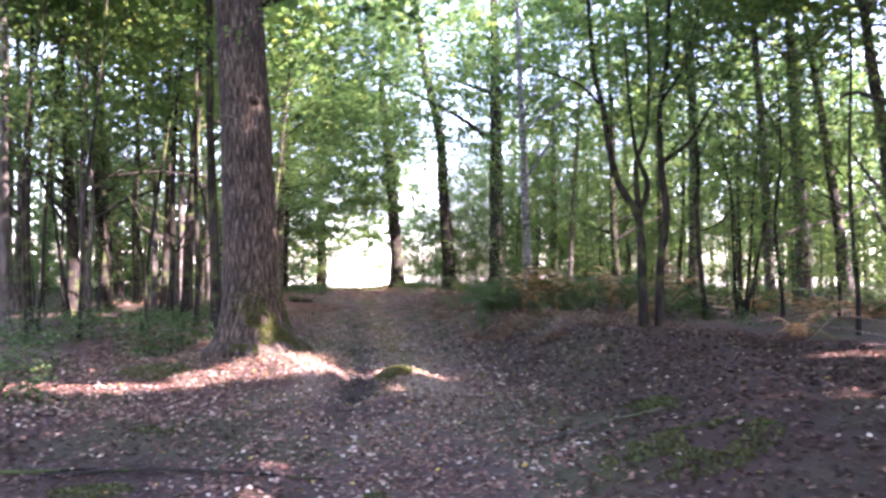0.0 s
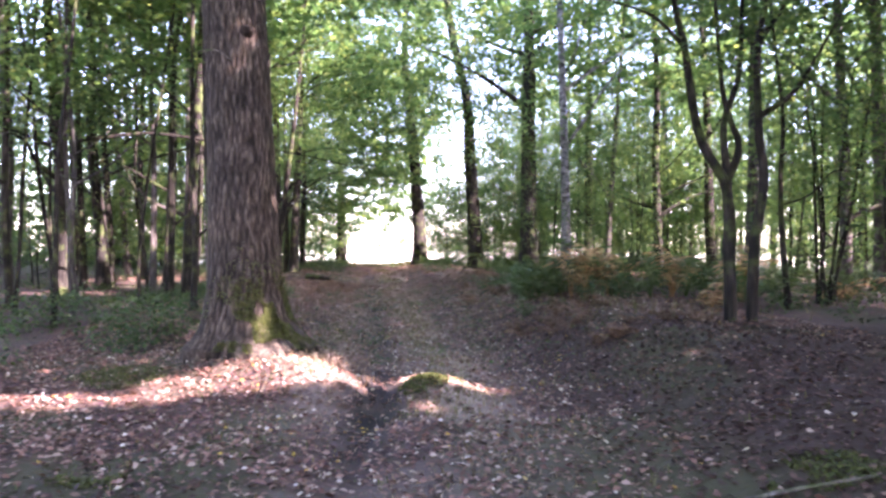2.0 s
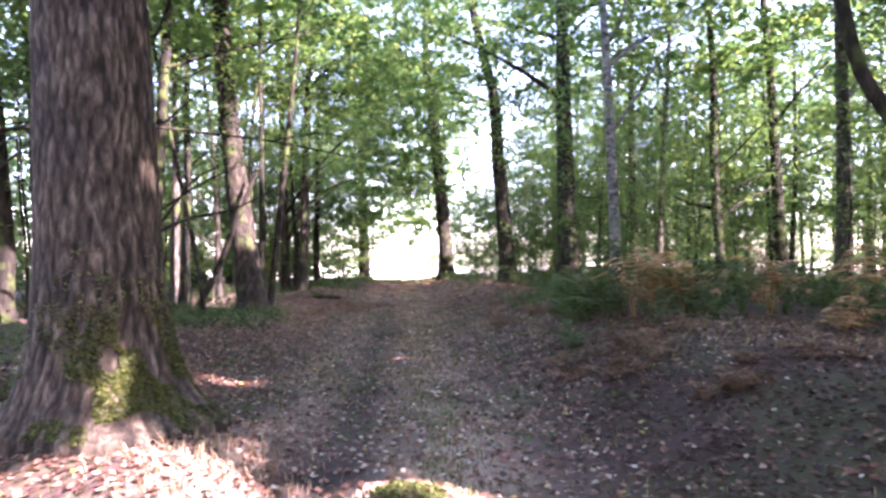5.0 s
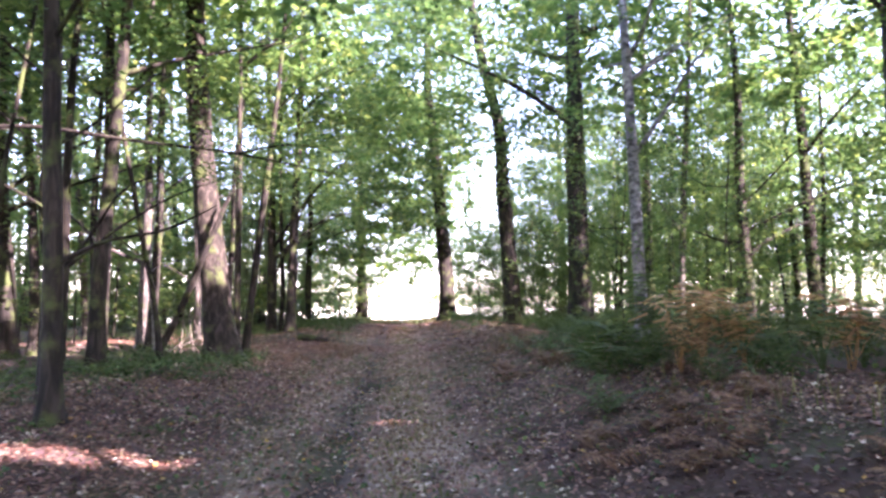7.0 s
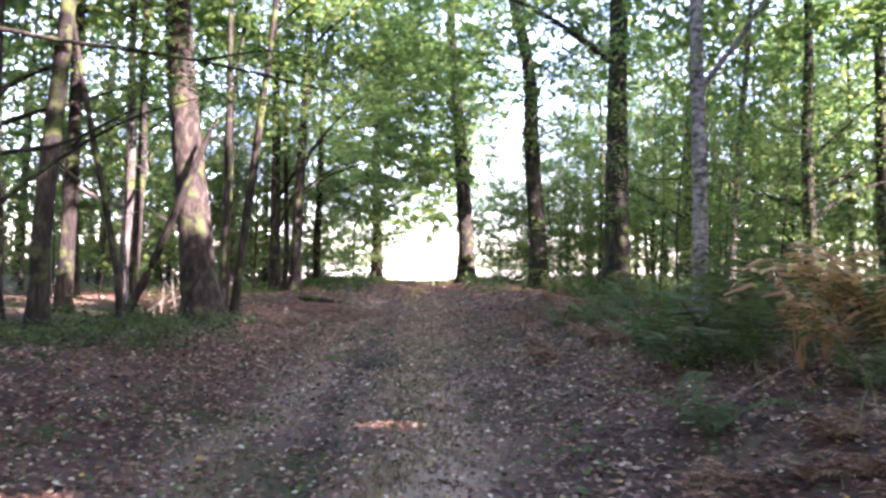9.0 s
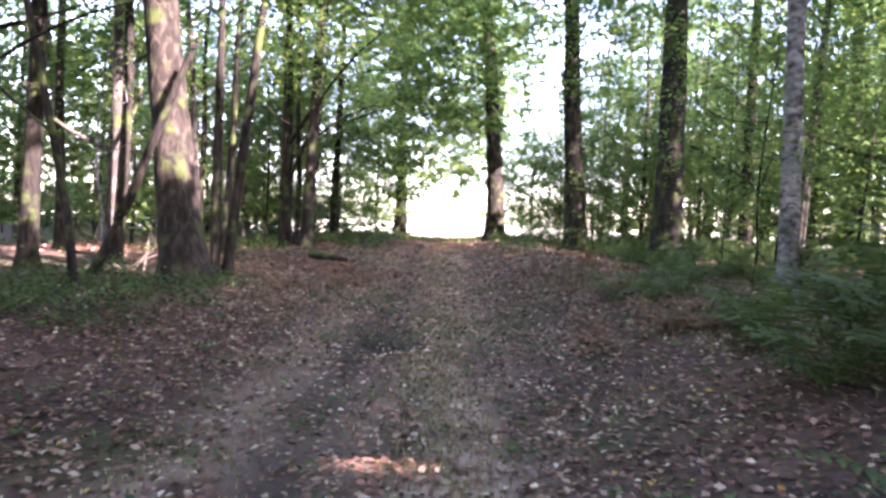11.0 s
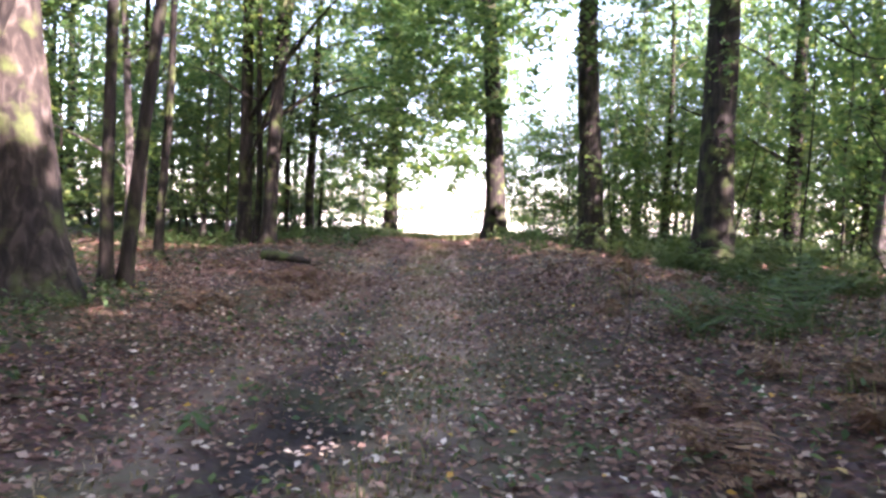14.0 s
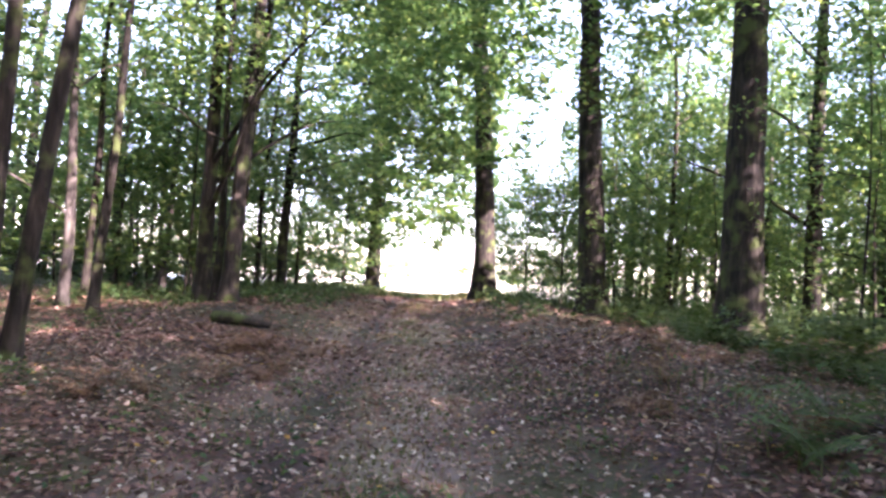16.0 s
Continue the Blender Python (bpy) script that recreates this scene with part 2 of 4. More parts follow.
def leaves_mesh(name, p, size, mat, flat=0.55, droop=0.25, gen=None, wide=0.55):
    """Leaves at the points p: each a folded, pointed blade of four corners and a midrib."""
    gen = gen or rng
    n = len(p)
    a = gen.random(n) * 2 * np.pi
    u = np.stack([np.cos(a), np.sin(a), gen.normal(-droop, flat * 0.6, n)], 1)
    u /= np.linalg.norm(u, axis=1)[:, None]
    w = np.stack([-np.sin(a), np.cos(a), gen.normal(0, flat, n)], 1)
    w -= u * (u * w).sum(1)[:, None]
    w /= np.linalg.norm(w, axis=1)[:, None]
    nn = np.cross(u, w)
    s = (size * gen.uniform(0.65, 1.25, n))[:, None]
    v = np.empty((n, 4, 3))
    v[:, 0] = p - u * s * 0.5
    v[:, 1] = p + w * s * 0.5 * wide - u * s * 0.06 + nn * s * 0.1
    v[:, 2] = p + u * s * 0.5
    v[:, 3] = p - w * s * 0.5 * wide - u * s * 0.06 + nn * s * 0.1
    return mesh_of(name, v.reshape(-1, 3), np.arange(4 * n).reshape(n, 4), mat)


def tube(points, radii, sides=8, rough=0.0, gen=None, flute=0.0):
    """Rings round a smooth line through the points: vertices and quads, closed at the end."""
    pts = np.asarray(points, float)
    seg = np.r_[0, np.cumsum(np.linalg.norm(np.diff(pts, axis=0), axis=1))]
    radii = np.asarray(radii, float)
    ang = np.arange(sides) * 2 * np.pi / sides
    tan = np.gradient(pts, seg, axis=0)
    tan /= np.linalg.norm(tan, axis=1)[:, None]
    ref = np.where(np.abs(tan[:, 2:3]) > 0.9, [[1.0, 0, 0]], [[0, 0, 1.0]])
    a = np.cross(tan, ref)
    a /= np.linalg.norm(a, axis=1)[:, None]
    b = np.cross(tan, a)
    rr = np.repeat(radii[:, None], sides, 1)
    if rough:
        rr = rr * (1 + rough * (gen or rng).normal(0, 1, rr.shape))
    if flute:
        rr = rr * (1 + flute * np.sin(ang[None] * 5 + 0.7)  + 0.6 * flute * np.sin(ang[None] * 3 + 2))
    v = pts[:, None] + a[:, None] * (np.cos(ang)[None, :, None] * rr[..., None]) + b[:, None] * (np.sin(ang)[None, :, None] * rr[..., None])
    n = len(pts)
    i, j = np.meshgrid(np.arange(n - 1), np.arange(sides), indexing="ij")
    q = np.stack([i * sides + j, (i + 1) * sides + j, (i + 1) * sides + (j + 1) % sides, i * sides + (j + 1) % sides], -1).reshape(-1, 4)
    return v.reshape(-1, 3), q


def spline(points, count):
    """A smooth line through a few points."""
    p = np.asarray(points, float)
    k = np.linspace(0, len(p) - 1, count)
    i = np.clip(k.astype(int), 0, len(p) - 2)
    f = (k - i)[:, None]
    e = np.vstack([2 * p[0] - p[1], p, 2 * p[-1] - p[-2]])
    a, b, c, d = e[i], e[i + 1], e[i + 2], e[i + 3]
    return 0.5 * (2 * b + (c - a) * f + (2 * a - 5 * b + 4 * c - d) * f ** 2 + (3 * b - a - 3 * c + d) * f ** 3)


def join(pieces):
    vs, fs, at = [], [], 0
    for v, f in pieces:
        vs.append(v)
        fs.append(f + at)
        at += len(v)
    return np.vstack(vs), np.vstack(fs)


def sprays(centres, radius, per, gen, thick=0.12):
    """Points of flat, layered sprays of leaves round the centres."""
    n = len(centres)
    r = radius * gen.uniform(0.6, 1.3, n)
    tilt = gen.normal(0, 0.22, (n, 2))
    q = np.sqrt(gen.random((n, per))) * r[:, None]
    a = gen.random((n, per)) * 2 * np.pi
    dx, dy = q * np.cos(a), q * np.sin(a)
    dz = dx * tilt[:, :1] + dy * tilt[:, 1:] - 0.12 * q * q / r[:, None] + gen.normal(0, thick, (n, per))
    return (centres[:, None] + np.stack([dx, dy, dz], -1)).reshape(-1, 3)


# ---- ground ----
def axis(fine0, fine1, pitch, far0, far1):
    out = [np.arange(fine0, fine1, pitch)]
    for start, end, sign in ((fine0, far0, -1), (fine1, far1, 1)):
        at, gap, side = start, pitch, []
        while at * sign < end * sign:
            side.append(at) if sign > 0 else None
            gap *= 1.16
            at += sign * gap
            side.append(at) if sign < 0 else None
        side.append(end)
        out.append(np.array(side))
    return np.unique(np.round(np.concatenate(out), 4))


gx, gy = axis(-6.5, 5.5, 0.14, -900, 900), axis(-1, 29, 0.15, -900, 1500)
GX, GY = np.meshgrid(gx, gy, indexing="ij")
GZ = height(GX, GY)
ni, nj = GX.shape
ii, jj = np.meshgrid(np.arange(ni - 1), np.arange(nj - 1), indexing="ij")
quads = np.stack([ii * nj + jj, (ii + 1) * nj + jj, (ii + 1) * nj + jj + 1, ii * nj + jj + 1], -1).reshape(-1, 4)
ground_me = mesh_of("ground", np.stack([GX, GY, GZ], -1).reshape(-1, 3), quads, ground_material(), True)
GD = GX - track_x(GY)


def shade_tint(x, y):
    """Where darker litter and the bank's shade are put into the ground's colour."""
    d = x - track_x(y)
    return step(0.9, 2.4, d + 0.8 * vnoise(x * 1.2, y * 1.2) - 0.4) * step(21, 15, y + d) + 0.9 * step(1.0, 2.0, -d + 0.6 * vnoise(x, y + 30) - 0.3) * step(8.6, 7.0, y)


def straw(x, y):
    """Where bleached flattened grass covers the track between and beside its ruts."""
    d = x - track_x(y)
    strip = np.maximum(bump(d, 0, 0.25, 0, 0.55, 1), 0.55 * bump(d, 0, -1.35, 0, 0.4, 1))
    return strip * (1 - 0.35 * step(17, 23, y)) * step(5, 12, y) * step(52, 44, y) * step(0.1, 0.45, vnoise(x * 2.3 + 8, y * 1.1))


masks = {
    "track": step(1.5, 0.5, np.abs(GD)) * step(60, 50, GY) * (0.1 + 0.4 * vnoise(GX * 1.5, GY * 0.7)),
    "shade_tint": 0.85 * shade_tint(GX, GY),
    "straw": 0.9 * straw(GX, GY),
    "mud": np.clip(1.2 * bump(GX, GY, -2.5, 22.5, 0.5, 0.8) + 0.8 * bump(GX, GY, -1.15, 10.0, 0.25, 0.8) + 0.95 * bump(GD, 0, -0.7, 0, 0.24, 1) * step(0.2, 0.6, vnoise(GX, GY * 0.3)), 0, 1),
    "green": np.clip(step(0.55, 0.8, vnoise(GX * 0.9 + 3, GY * 0.9 + 8)) * 0.45 + step(0.4, 0.1, np.abs(GD)) * 0.3 * step(8, 20, GY) + 0.6 * step(30, 48, GY) * step(1, 3, np.abs(GD)), 0, 0.8),
    "field": step(56, 66, GY) * (0.7 + 0.3 * vnoise(GX * 0.3, GY * 0.3)),
}
for key, vals in masks.items():
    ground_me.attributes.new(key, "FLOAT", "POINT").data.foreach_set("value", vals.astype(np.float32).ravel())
ground = tagged(new("ground", ground_me), "brown leaf-strewn forest floor with a rutted track", "ground", kind="structure")


# ---- trees ----
def crown_points(x, y, z0, z1, radius, count, per, gen, spray=0.9):
    """Leaf points of a crown between two heights, thinned where the sky and the sun come through."""
    k = gen.random(count)
    z = z0 + (z1 - z0) * k
    belly = np.sqrt(np.clip(np.sin(np.pi * (0.12 + 0.84 * k)), 0.05, 1))
    a, q = gen.random(count) * 2 * np.pi, np.sqrt(gen.uniform(0.08, 1, count))
    c = np.stack([x + q * radius * belly * np.cos(a), y + q * radius * belly * np.sin(a), z], 1)
    p = sprays(c, spray, per, gen)
    p = p[(p[:, 2] > height(p[:, 0], p[:, 1]) + 0.25)]
    return p[~(in_gap(p) | open_air(p))]


def tree(name, x, y, d, tall, lean=(0, 0), bark=BARK, crown=None, label="", category="tree", group="", sides=10, bend=0.25, limbs=5, seed=0, flare=1.5, base=None, leaf=0.16, mat=LEAF, first=0.35, flute=0.0, line_at=None, roof=None, crown_dx=0.0):
    """A tree: tapered trunk with a flared foot, limbs, and a crown of leaf sprays. crown: (z0, z1, radius, sprays, leaves in each)."""
    gen = np.random.default_rng(1000 + seed)
    zb = ground_z(x, y) if base is None else base
    root = tagged(new(name), label or "slender forest tree with dark bark rising from leaf litter", category, group)
    root.location = (x, y, zb)
    ctrl = [(0, 0, -0.3)]
    wob = np.zeros(2)
    for k in (0.02, 0.12, 0.3, 0.5, 0.75, 1.0):
        wob = wob + gen.normal(0, bend * (0.2 + k) * 0.35, 2) * (k > 0.1)
        ctrl.append((lean[0] * tall * k + wob[0], lean[1] * tall * k + wob[1], tall * k))
    if line_at:
        ctrl = [(0, 0, -0.3)] + [(dx, dy, z) for dx, dy, z in line_at]
    count = max(18, int(tall * 2.5))
    line = spline(ctrl, count)
    zz = np.clip(line[:, 2], 0, None)
    rad = 0.5 * d * (1 - 0.8 * (zz / tall)) * (1 + (flare - 1) * np.exp(-zz / (0.45 * d + 0.12)))
    part("trunk", mesh_of("trunk", *tube(line, rad, sides, 0.03, gen, flute), bark, True), root)
    for _ in range(limbs):
        k = gen.uniform(first, 0.92)
        i = int(k * (count - 1))
        p0, r0 = line[i], rad[i] * gen.uniform(0.3, 0.55)
        a, ln = gen.random() * 2 * np.pi, tall * gen.uniform(0.12, 0.26)
        up = gen.uniform(0.25, 0.9)
        dirv = np.array([np.cos(a), np.sin(a), up])
        pts = spline([p0, p0 + dirv * ln * 0.35 + gen.normal(0, 0.08, 3), p0 + dirv * ln * 0.7 + gen.normal(0, 0.15, 3), p0 + dirv * ln + (0, 0, -0.1 * ln)], 9)
        part("limb", mesh_of("limb", *tube(pts, np.linspace(max(r0, 0.012), 0.008, 9), 6, 0.03, gen), bark, True), root)
    if crown:
        z0, z1, radius, n, per = crown
        pts = crown_points(x + crown_dx + lean[0] * (z0 + z1) / 2, y + lean[1] * (z0 + z1) / 2, zb + z0, zb + z1, radius, n, per, gen)
        if len(pts):
            part("crown", leaves_mesh("crown", pts - np.array([x, y, zb]), leaf, mat, gen=gen), root, "loose green leaf sprays")
    # roof: an extra leaf layer overhead that blocks sun and sky
    if roof:
        radius, n, per, size = roof
        pts = crown_points(x + lean[0] * 12, y + lean[1] * 12, 9, 17, radius, n, per, gen, 1.1)
        if len(pts):
            tagged(part("added_canopy", leaves_mesh("added_canopy", pts - np.array([x, y, zb]), size, mat, gen=gen), root), "high green canopy added to close out sun and sky", kind="stuff")
    return root


# the great oak on its mound: trunk with furrowed bark in real ridges
def great_oak(x, y):
    gen = np.random.default_rng(5)
    zb = ground_z(x, y)
    root = tagged(new("oak_tree"), "massive old oak with deeply furrowed grey-brown bark and mossy foot", "tree")
    root.location = (x, y, zb)
    z = np.r_[np.linspace(-0.45, 1.2, 56), np.linspace(1.235, 6.0, 124), np.linspace(6.2, 13, 14)]
    sides, rows = 200, len(z)
    zc = np.clip(z, 0, None)
    a = np.pi / 2 + np.arange(sides) * 2 * np.pi / sides
    rad = 0.445 - 0.011 * zc + 0.13 * np.exp(-zc / 0.6) + 0.16 * np.exp(-zc / 0.2)
    A, Z = np.meshgrid(a, z)
    foot = np.exp(-np.clip(Z, 0, None) / 0.4)
    lobes = 0.10 * np.sin(5 * A + 0.9) + 0.06 * np.sin(3 * A + 2.0)
    lobes = lobes + 0.22 * np.clip(np.cos(A + 0.45), 0, 1) ** 2
    wav = 5.0 * vnoise(A * 2.2, Z * 1.1) + 1.6 * vnoise(A * 7, Z * 3.4)
    one = np.abs(np.sin(A * 14 + Z * 6.5 + wav + 1.4 * vnoise(A * 12 + 70, Z * 5.3)))
    two = np.abs(np.sin(A * 14 - Z * 6.5 + wav + 1.4 * vnoise(A * 11 + 30, Z * 5.1 + 40)))
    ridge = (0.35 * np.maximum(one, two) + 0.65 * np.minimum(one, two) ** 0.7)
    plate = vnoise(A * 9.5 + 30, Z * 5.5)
    r = rad[:, None] * (1 + foot * lobes) + 0.030 * (ridge - 0.6) * (0.6 + 0.6 * plate) + 0.012 * (plate - 0.5)
    lx = -0.056 * zc + 0.05 * np.sin(zc * 0.5)
    v = np.stack([lx[:, None] + r * np.cos(A), 0.01 * zc[:, None] + r * np.sin(A), Z], -1).reshape(-1, 3)
    i, j = np.meshgrid(np.arange(rows - 1), np.arange(sides), indexing="ij")
    q = np.stack([i * sides + j, i * sides + (j + 1) % sides, (i + 1) * sides + (j + 1) % sides, (i + 1) * sides + j], -1).reshape(-1, 4)
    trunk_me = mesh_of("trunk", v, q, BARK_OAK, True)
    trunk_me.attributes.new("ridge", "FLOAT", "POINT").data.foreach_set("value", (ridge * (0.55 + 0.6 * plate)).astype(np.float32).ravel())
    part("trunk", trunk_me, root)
    for ang, z0, ln, up, r0 in ((0.4, 5.6, 3.5, 0.5, 0.09), (2.6, 6.4, 4, 0.5, 0.12), (-0.9, 7.5, 5, 0.7, 0.14), (1.6, 8.5, 4, 0.8, 0.12), (3.7, 9.5, 4, 0.8, 0.12)):
        p0 = np.array([-0.056 * z0, 0, z0])
        dv = np.array([math.cos(ang), math.sin(ang), up])
        pts = spline([p0, p0 + dv * ln * 0.3, p0 + dv * ln * 0.65 + gen.normal(0, 0.2, 3), p0 + dv * ln], 12)
        part("limb", mesh_of("limb", *tube(pts, np.linspace(r0, 0.02, 12), 8, 0.03, gen), BARK_OAK, True), root)
    # dead twig and knot on the near side
    pts = spline([(-0.55, -0.3, 3.75), (-0.2, -0.62, 3.68), (0.06, -0.75, 3.5)], 8)
    part("dead_twig", mesh_of("dead_twig", *tube(pts, np.linspace(0.014, 0.005, 8), 5), TWIG, True), root, "thin bare pale twig")
    kv, kq = tube([(-0.02, -0.18, 4.0), (0.08, -0.28, 4.02), (0.12, -0.32, 4.01), (0.14, -0.34, 4.0)], [0.12, 0.09, 0.06, 0.01], 12, 0.08, gen)
    part("knot", mesh_of("knot", kv, kq, BARK_OAK, True), root, "rounded bark-covered knot")
    pts = crown_points(x, y, 7.0, 17, 7.0, 260, 40, gen)
    part("crown", leaves_mesh("crown", pts - np.array([x, y, zb]), 0.26, LEAF, gen=gen), root, "spreading green oak crown")
    # low leafy sprays that hang from the trunk beside the track
    c = np.array([(-2.1, 11.6, 4.6), (-1.6, 12.2, 4.9), (-1.2, 12.8, 4.3), (-2.4, 12.2, 5.4), (-1.0, 11.8, 5.3), (-1.8, 13.0, 5.8), (-0.6, 12.5, 5.9), (-2.2, 11.2, 5.9), (-3.6, 10.9, 5.3), (-4.1, 11.1, 4.9), (-1.9, 12.6, 3.8), (-1.4, 13.6, 3.4)])
    c = np.vstack([c, np.stack([gen.uniform(-2.5, -0.5, 30), gen.uniform(10.5, 17, 30), gen.uniform(4.2, 6.6, 30)], 1)])
    pts = sprays(c, 0.6, 70, gen, 0.09)
    part("low_spray", leaves_mesh("low_spray", pts - np.array([x, y, zb]), 0.10, LEAF, gen=gen), root, "low hanging bright green sprays")
    # moss on the foot
    n = 9000
    am = gen.normal(-0.75, 0.75, n)
    zm = np.abs(gen.normal(0, 0.42, n))
    rm = 0.435 + 0.13 * np.exp(-zm / 0.6) + 0.16 * np.exp(-zm / 0.2)
    rm = rm * (1 + np.exp(-zm / 0.4) * (0.1 * np.sin(5 * am + 0.9) + 0.06 * np.sin(3 * am + 2) + 0.22 * np.clip(np.cos(am + 0.45), 0, 1) ** 2)) + 0.012
    keep = vnoise(am * 3 + 7, zm * 4) > 0.45
    pts = np.stack([rm * np.cos(am), rm * np.sin(am), zm], 1)[keep]
    part("moss", leaves_mesh("moss", pts, 0.035, MOSS, flat=1.2, gen=gen), root, "yellow-green moss on the foot")


great_oak(-3.13, 11.5)

# named trees along the track
TALL = (4.5, 17, 3.6, 120, 42)
# extra high leaf layers, mostly out of view, added to shade the floor
ROOF = (6.5, 60, 20, 0.56)
ROOF_FAR = (5.5, 100, 34, 0.32)
ROOF_MID = (6.5, 90, 20, 0.42)
ROOF_SUN = (6.5, 100, 20, 0.64)
tree("tree", -5.37, 16.55, 0.25, 15, (-0.02, 0.0), BARK, (4.5, 14, 2.6, 70, 45), "slim dark tree with mossy foot beside the track", seed=1, roof=ROOF, flare=1.6)
tree("tree", -6.2, 17.6, 0.14, 12, (-0.02, 0.0), BARK, (4.5, 11, 2.0, 40, 45), "thin dark sapling in the thicket", seed=2)
tree("tree", -6.85, 25.2, 0.72, 19, (-0.045, 0.0), BARK_PINE, (6.5, 18, 3.2, 120, 46), "tall tree with flaky sunlit bark on the track bank", seed=3, roof=ROOF, sides=16, flare=1.5, first=0.86, limbs=4, line_at=[(0, 0, 0), (-0.15, 0, 1.2), (-0.45, 0, 3.6), (-0.72, 0, 6), (-0.95, 0, 10), (-1.1, 0, 19)])
tree("tree", -7.2, 27.0, 0.2, 14, (-0.01, 0.0), BARK, (5, 13, 2.4, 60, 45), "slim grey stem of a twin tree", seed=4, bend=0.1, first=0.65)
tree("tree", -7.05, 27.2, 0.22, 14, (0.11, 0.0), BARK, (5, 13, 2.4, 60, 45), "slim grey stem leaning over the track", seed=5, bend=0.1, first=0.65)
tree("tree", -10.2, 25.6, 0.36, 16, (0.0, 0.0), BARK, (5, 15, 3, 90, 46), "grey forest tree with a sun-touched trunk", seed=6, roof=ROOF)
tree("tree", -9.5, 36.8, 0.42, 17, (-0.02, 0.0), BARK, (5.0, 16, 3.4, 130, 46), "dark stem of a close clump of trees", seed=7, roof=ROOF_FAR, bend=0.15)
tree("tree", -9.0, 36.4, 0.2, 15, (-0.01, 0.0), BARK, (5.0, 13, 2.6, 60, 46), "thin dark stem inside the clump", seed=8)
tree("tree", -8.55, 36.2, 0.42, 17, (0.02, 0.0), BARK, (5.0, 16, 3.4, 140, 46), "dark stem of a close clump of trees", seed=9, roof=ROOF_FAR, bend=0.15)
tree("tree", -9.0, 37.4, 0.26, 15, (0.05, 0.0), BARK, (5.0, 14, 2.6, 80, 46), "dark leaning stem inside the clump", seed=10)
tree("tree", -9.66, 42.9, 0.36, 16, (0.0, 0.0), BARK, (3.0, 15, 4.4, 260, 40), "single dark stem beside the track", seed=11, roof=ROOF_FAR, bend=0.3, leaf=0.24, crown_dx=1.6)
tree("tree", -10.8, 62, 0.92, 20, (0.0, 0.0), BARK, (3.0, 18, 6.8, 960, 36), "track-side tree at the wood's bright mouth", seed=12, sides=14, leaf=0.38, crown_dx=2.4)
tree("tree", -3.12, 48.1, 0.92, 22, (-0.06, 0.0), BARK, (5.0, 21, 5.2, 640, 40), "grey leaning tree at the mouth of the track", seed=13, sides=14, leaf=0.3, first=0.8, limbs=4, crown_dx=-0.9, line_at=[(0, 0, 0), (-0.15, 0, 3), (-0.55, 0, 8), (-1.1, 0, 13), (-1.1, 0, 17), (-0.9, 0, 22)])
tree("tree", 0.42, 40.15, 0.8, 22, (-0.06, 0.0), BARK, (5.5, 21, 4.4, 380, 36), "dark straight tree above the fern bank", seed=14, sides=14, leaf=0.25, first=0.82, crown_dx=-1.0, roof=ROOF_FAR, line_at=[(0, 0, 0), (-0.12, 0, 2), (-0.42, 0, 6), (-0.6, 0, 9), (-1.4, 0, 12.5), (-1.9, 0, 16), (-2.2, 0, 22)])
tree("tree", 2.7, 34.4, 0.84, 22, (-0.01, 0.0), BARK, (6, 20, 4.4, 200, 46), "stout dark tree among ferns", seed=15, roof=ROOF_FAR, sides=16, bend=0.12, leaf=0.17)
tree("birch_tree", 3.17, 25.8, 0.33, 18, (-0.035, 0.0), BARK_BIRCH, (5, 17, 2.6, 110, 46), "pale birch with dark-flecked bark behind ferns", seed=16, roof=(6.5, 90, 30, 0.3), sides=12, bend=0.12)
tree("tree", 4.8, 64, 0.6, 18, (0, 0), BARK, (3, 17, 4, 170, 50), "far dark tree at the wood's edge", seed=17, leaf=0.22)
tree("tree", 6.6, 65, 0.5, 18, (0, 0), BARK, (3, 17, 4, 170, 50), "far dark tree at the wood's edge", seed=18, leaf=0.22)
tree("tree", 6.6, 41, 0.5, 18, (0, 0), BARK, (3.5, 17, 3.4, 150, 50), "dark tree behind the fern bank", seed=19, roof=ROOF_FAR, leaf=0.18)
tree("tree", 8.4, 33.7, 0.42, 17, (-0.02, 0), BARK, TALL, "dark forest tree in the bracken", seed=20, roof=ROOF_MID)
tree("tree", 11.1, 34.7, 0.5, 17, (-0.03, 0), BARK, TALL, "dark forest tree in the bracken", seed=21, roof=ROOF_MID)
tree("tree", 12.2, 23.6, 0.5, 17, (-0.03, 0), BARK_GREY, TALL, "grey forest tree above the bracken", seed=22, roof=ROOF_MID)
tree("tree", 10.6, 22.6, 0.36, 17, (-0.03, 0), BARK_GREY, TALL, "grey forest tree above the bracken", seed=23, roof=ROOF_MID)
tree("tree", 9.66, 26.9, 0.5, 17, (-0.01, 0), BARK_GREY, TALL, "grey forest tree above the bracken", seed=24, roof=ROOF_MID)
tree("tree", 14.6, 25, 0.42, 17, (-0.13, 0), BARK_GREY, TALL, "leaning grey forest tree", seed=25, roof=ROOF_MID)
tree("tree", 13.0, 19.6, 0.46, 16, (-0.12, 0), BARK_GREY, TALL, "leaning grey forest tree", seed=26, roof=ROOF_MID)
tree("sapling", 6.4, 17.0, 0.13, 8, (-0.06, 0), BARK, (3, 8, 1.6, 40, 45), "thin dark leaning sapling", seed=27, leaf=0.12)
tree("sapling", 7.3, 15.0, 0.09, 7, (0.0, 0), BARK, (2.6, 7, 1.5, 40, 45), "thin dark upright sapling", seed=28, leaf=0.12)
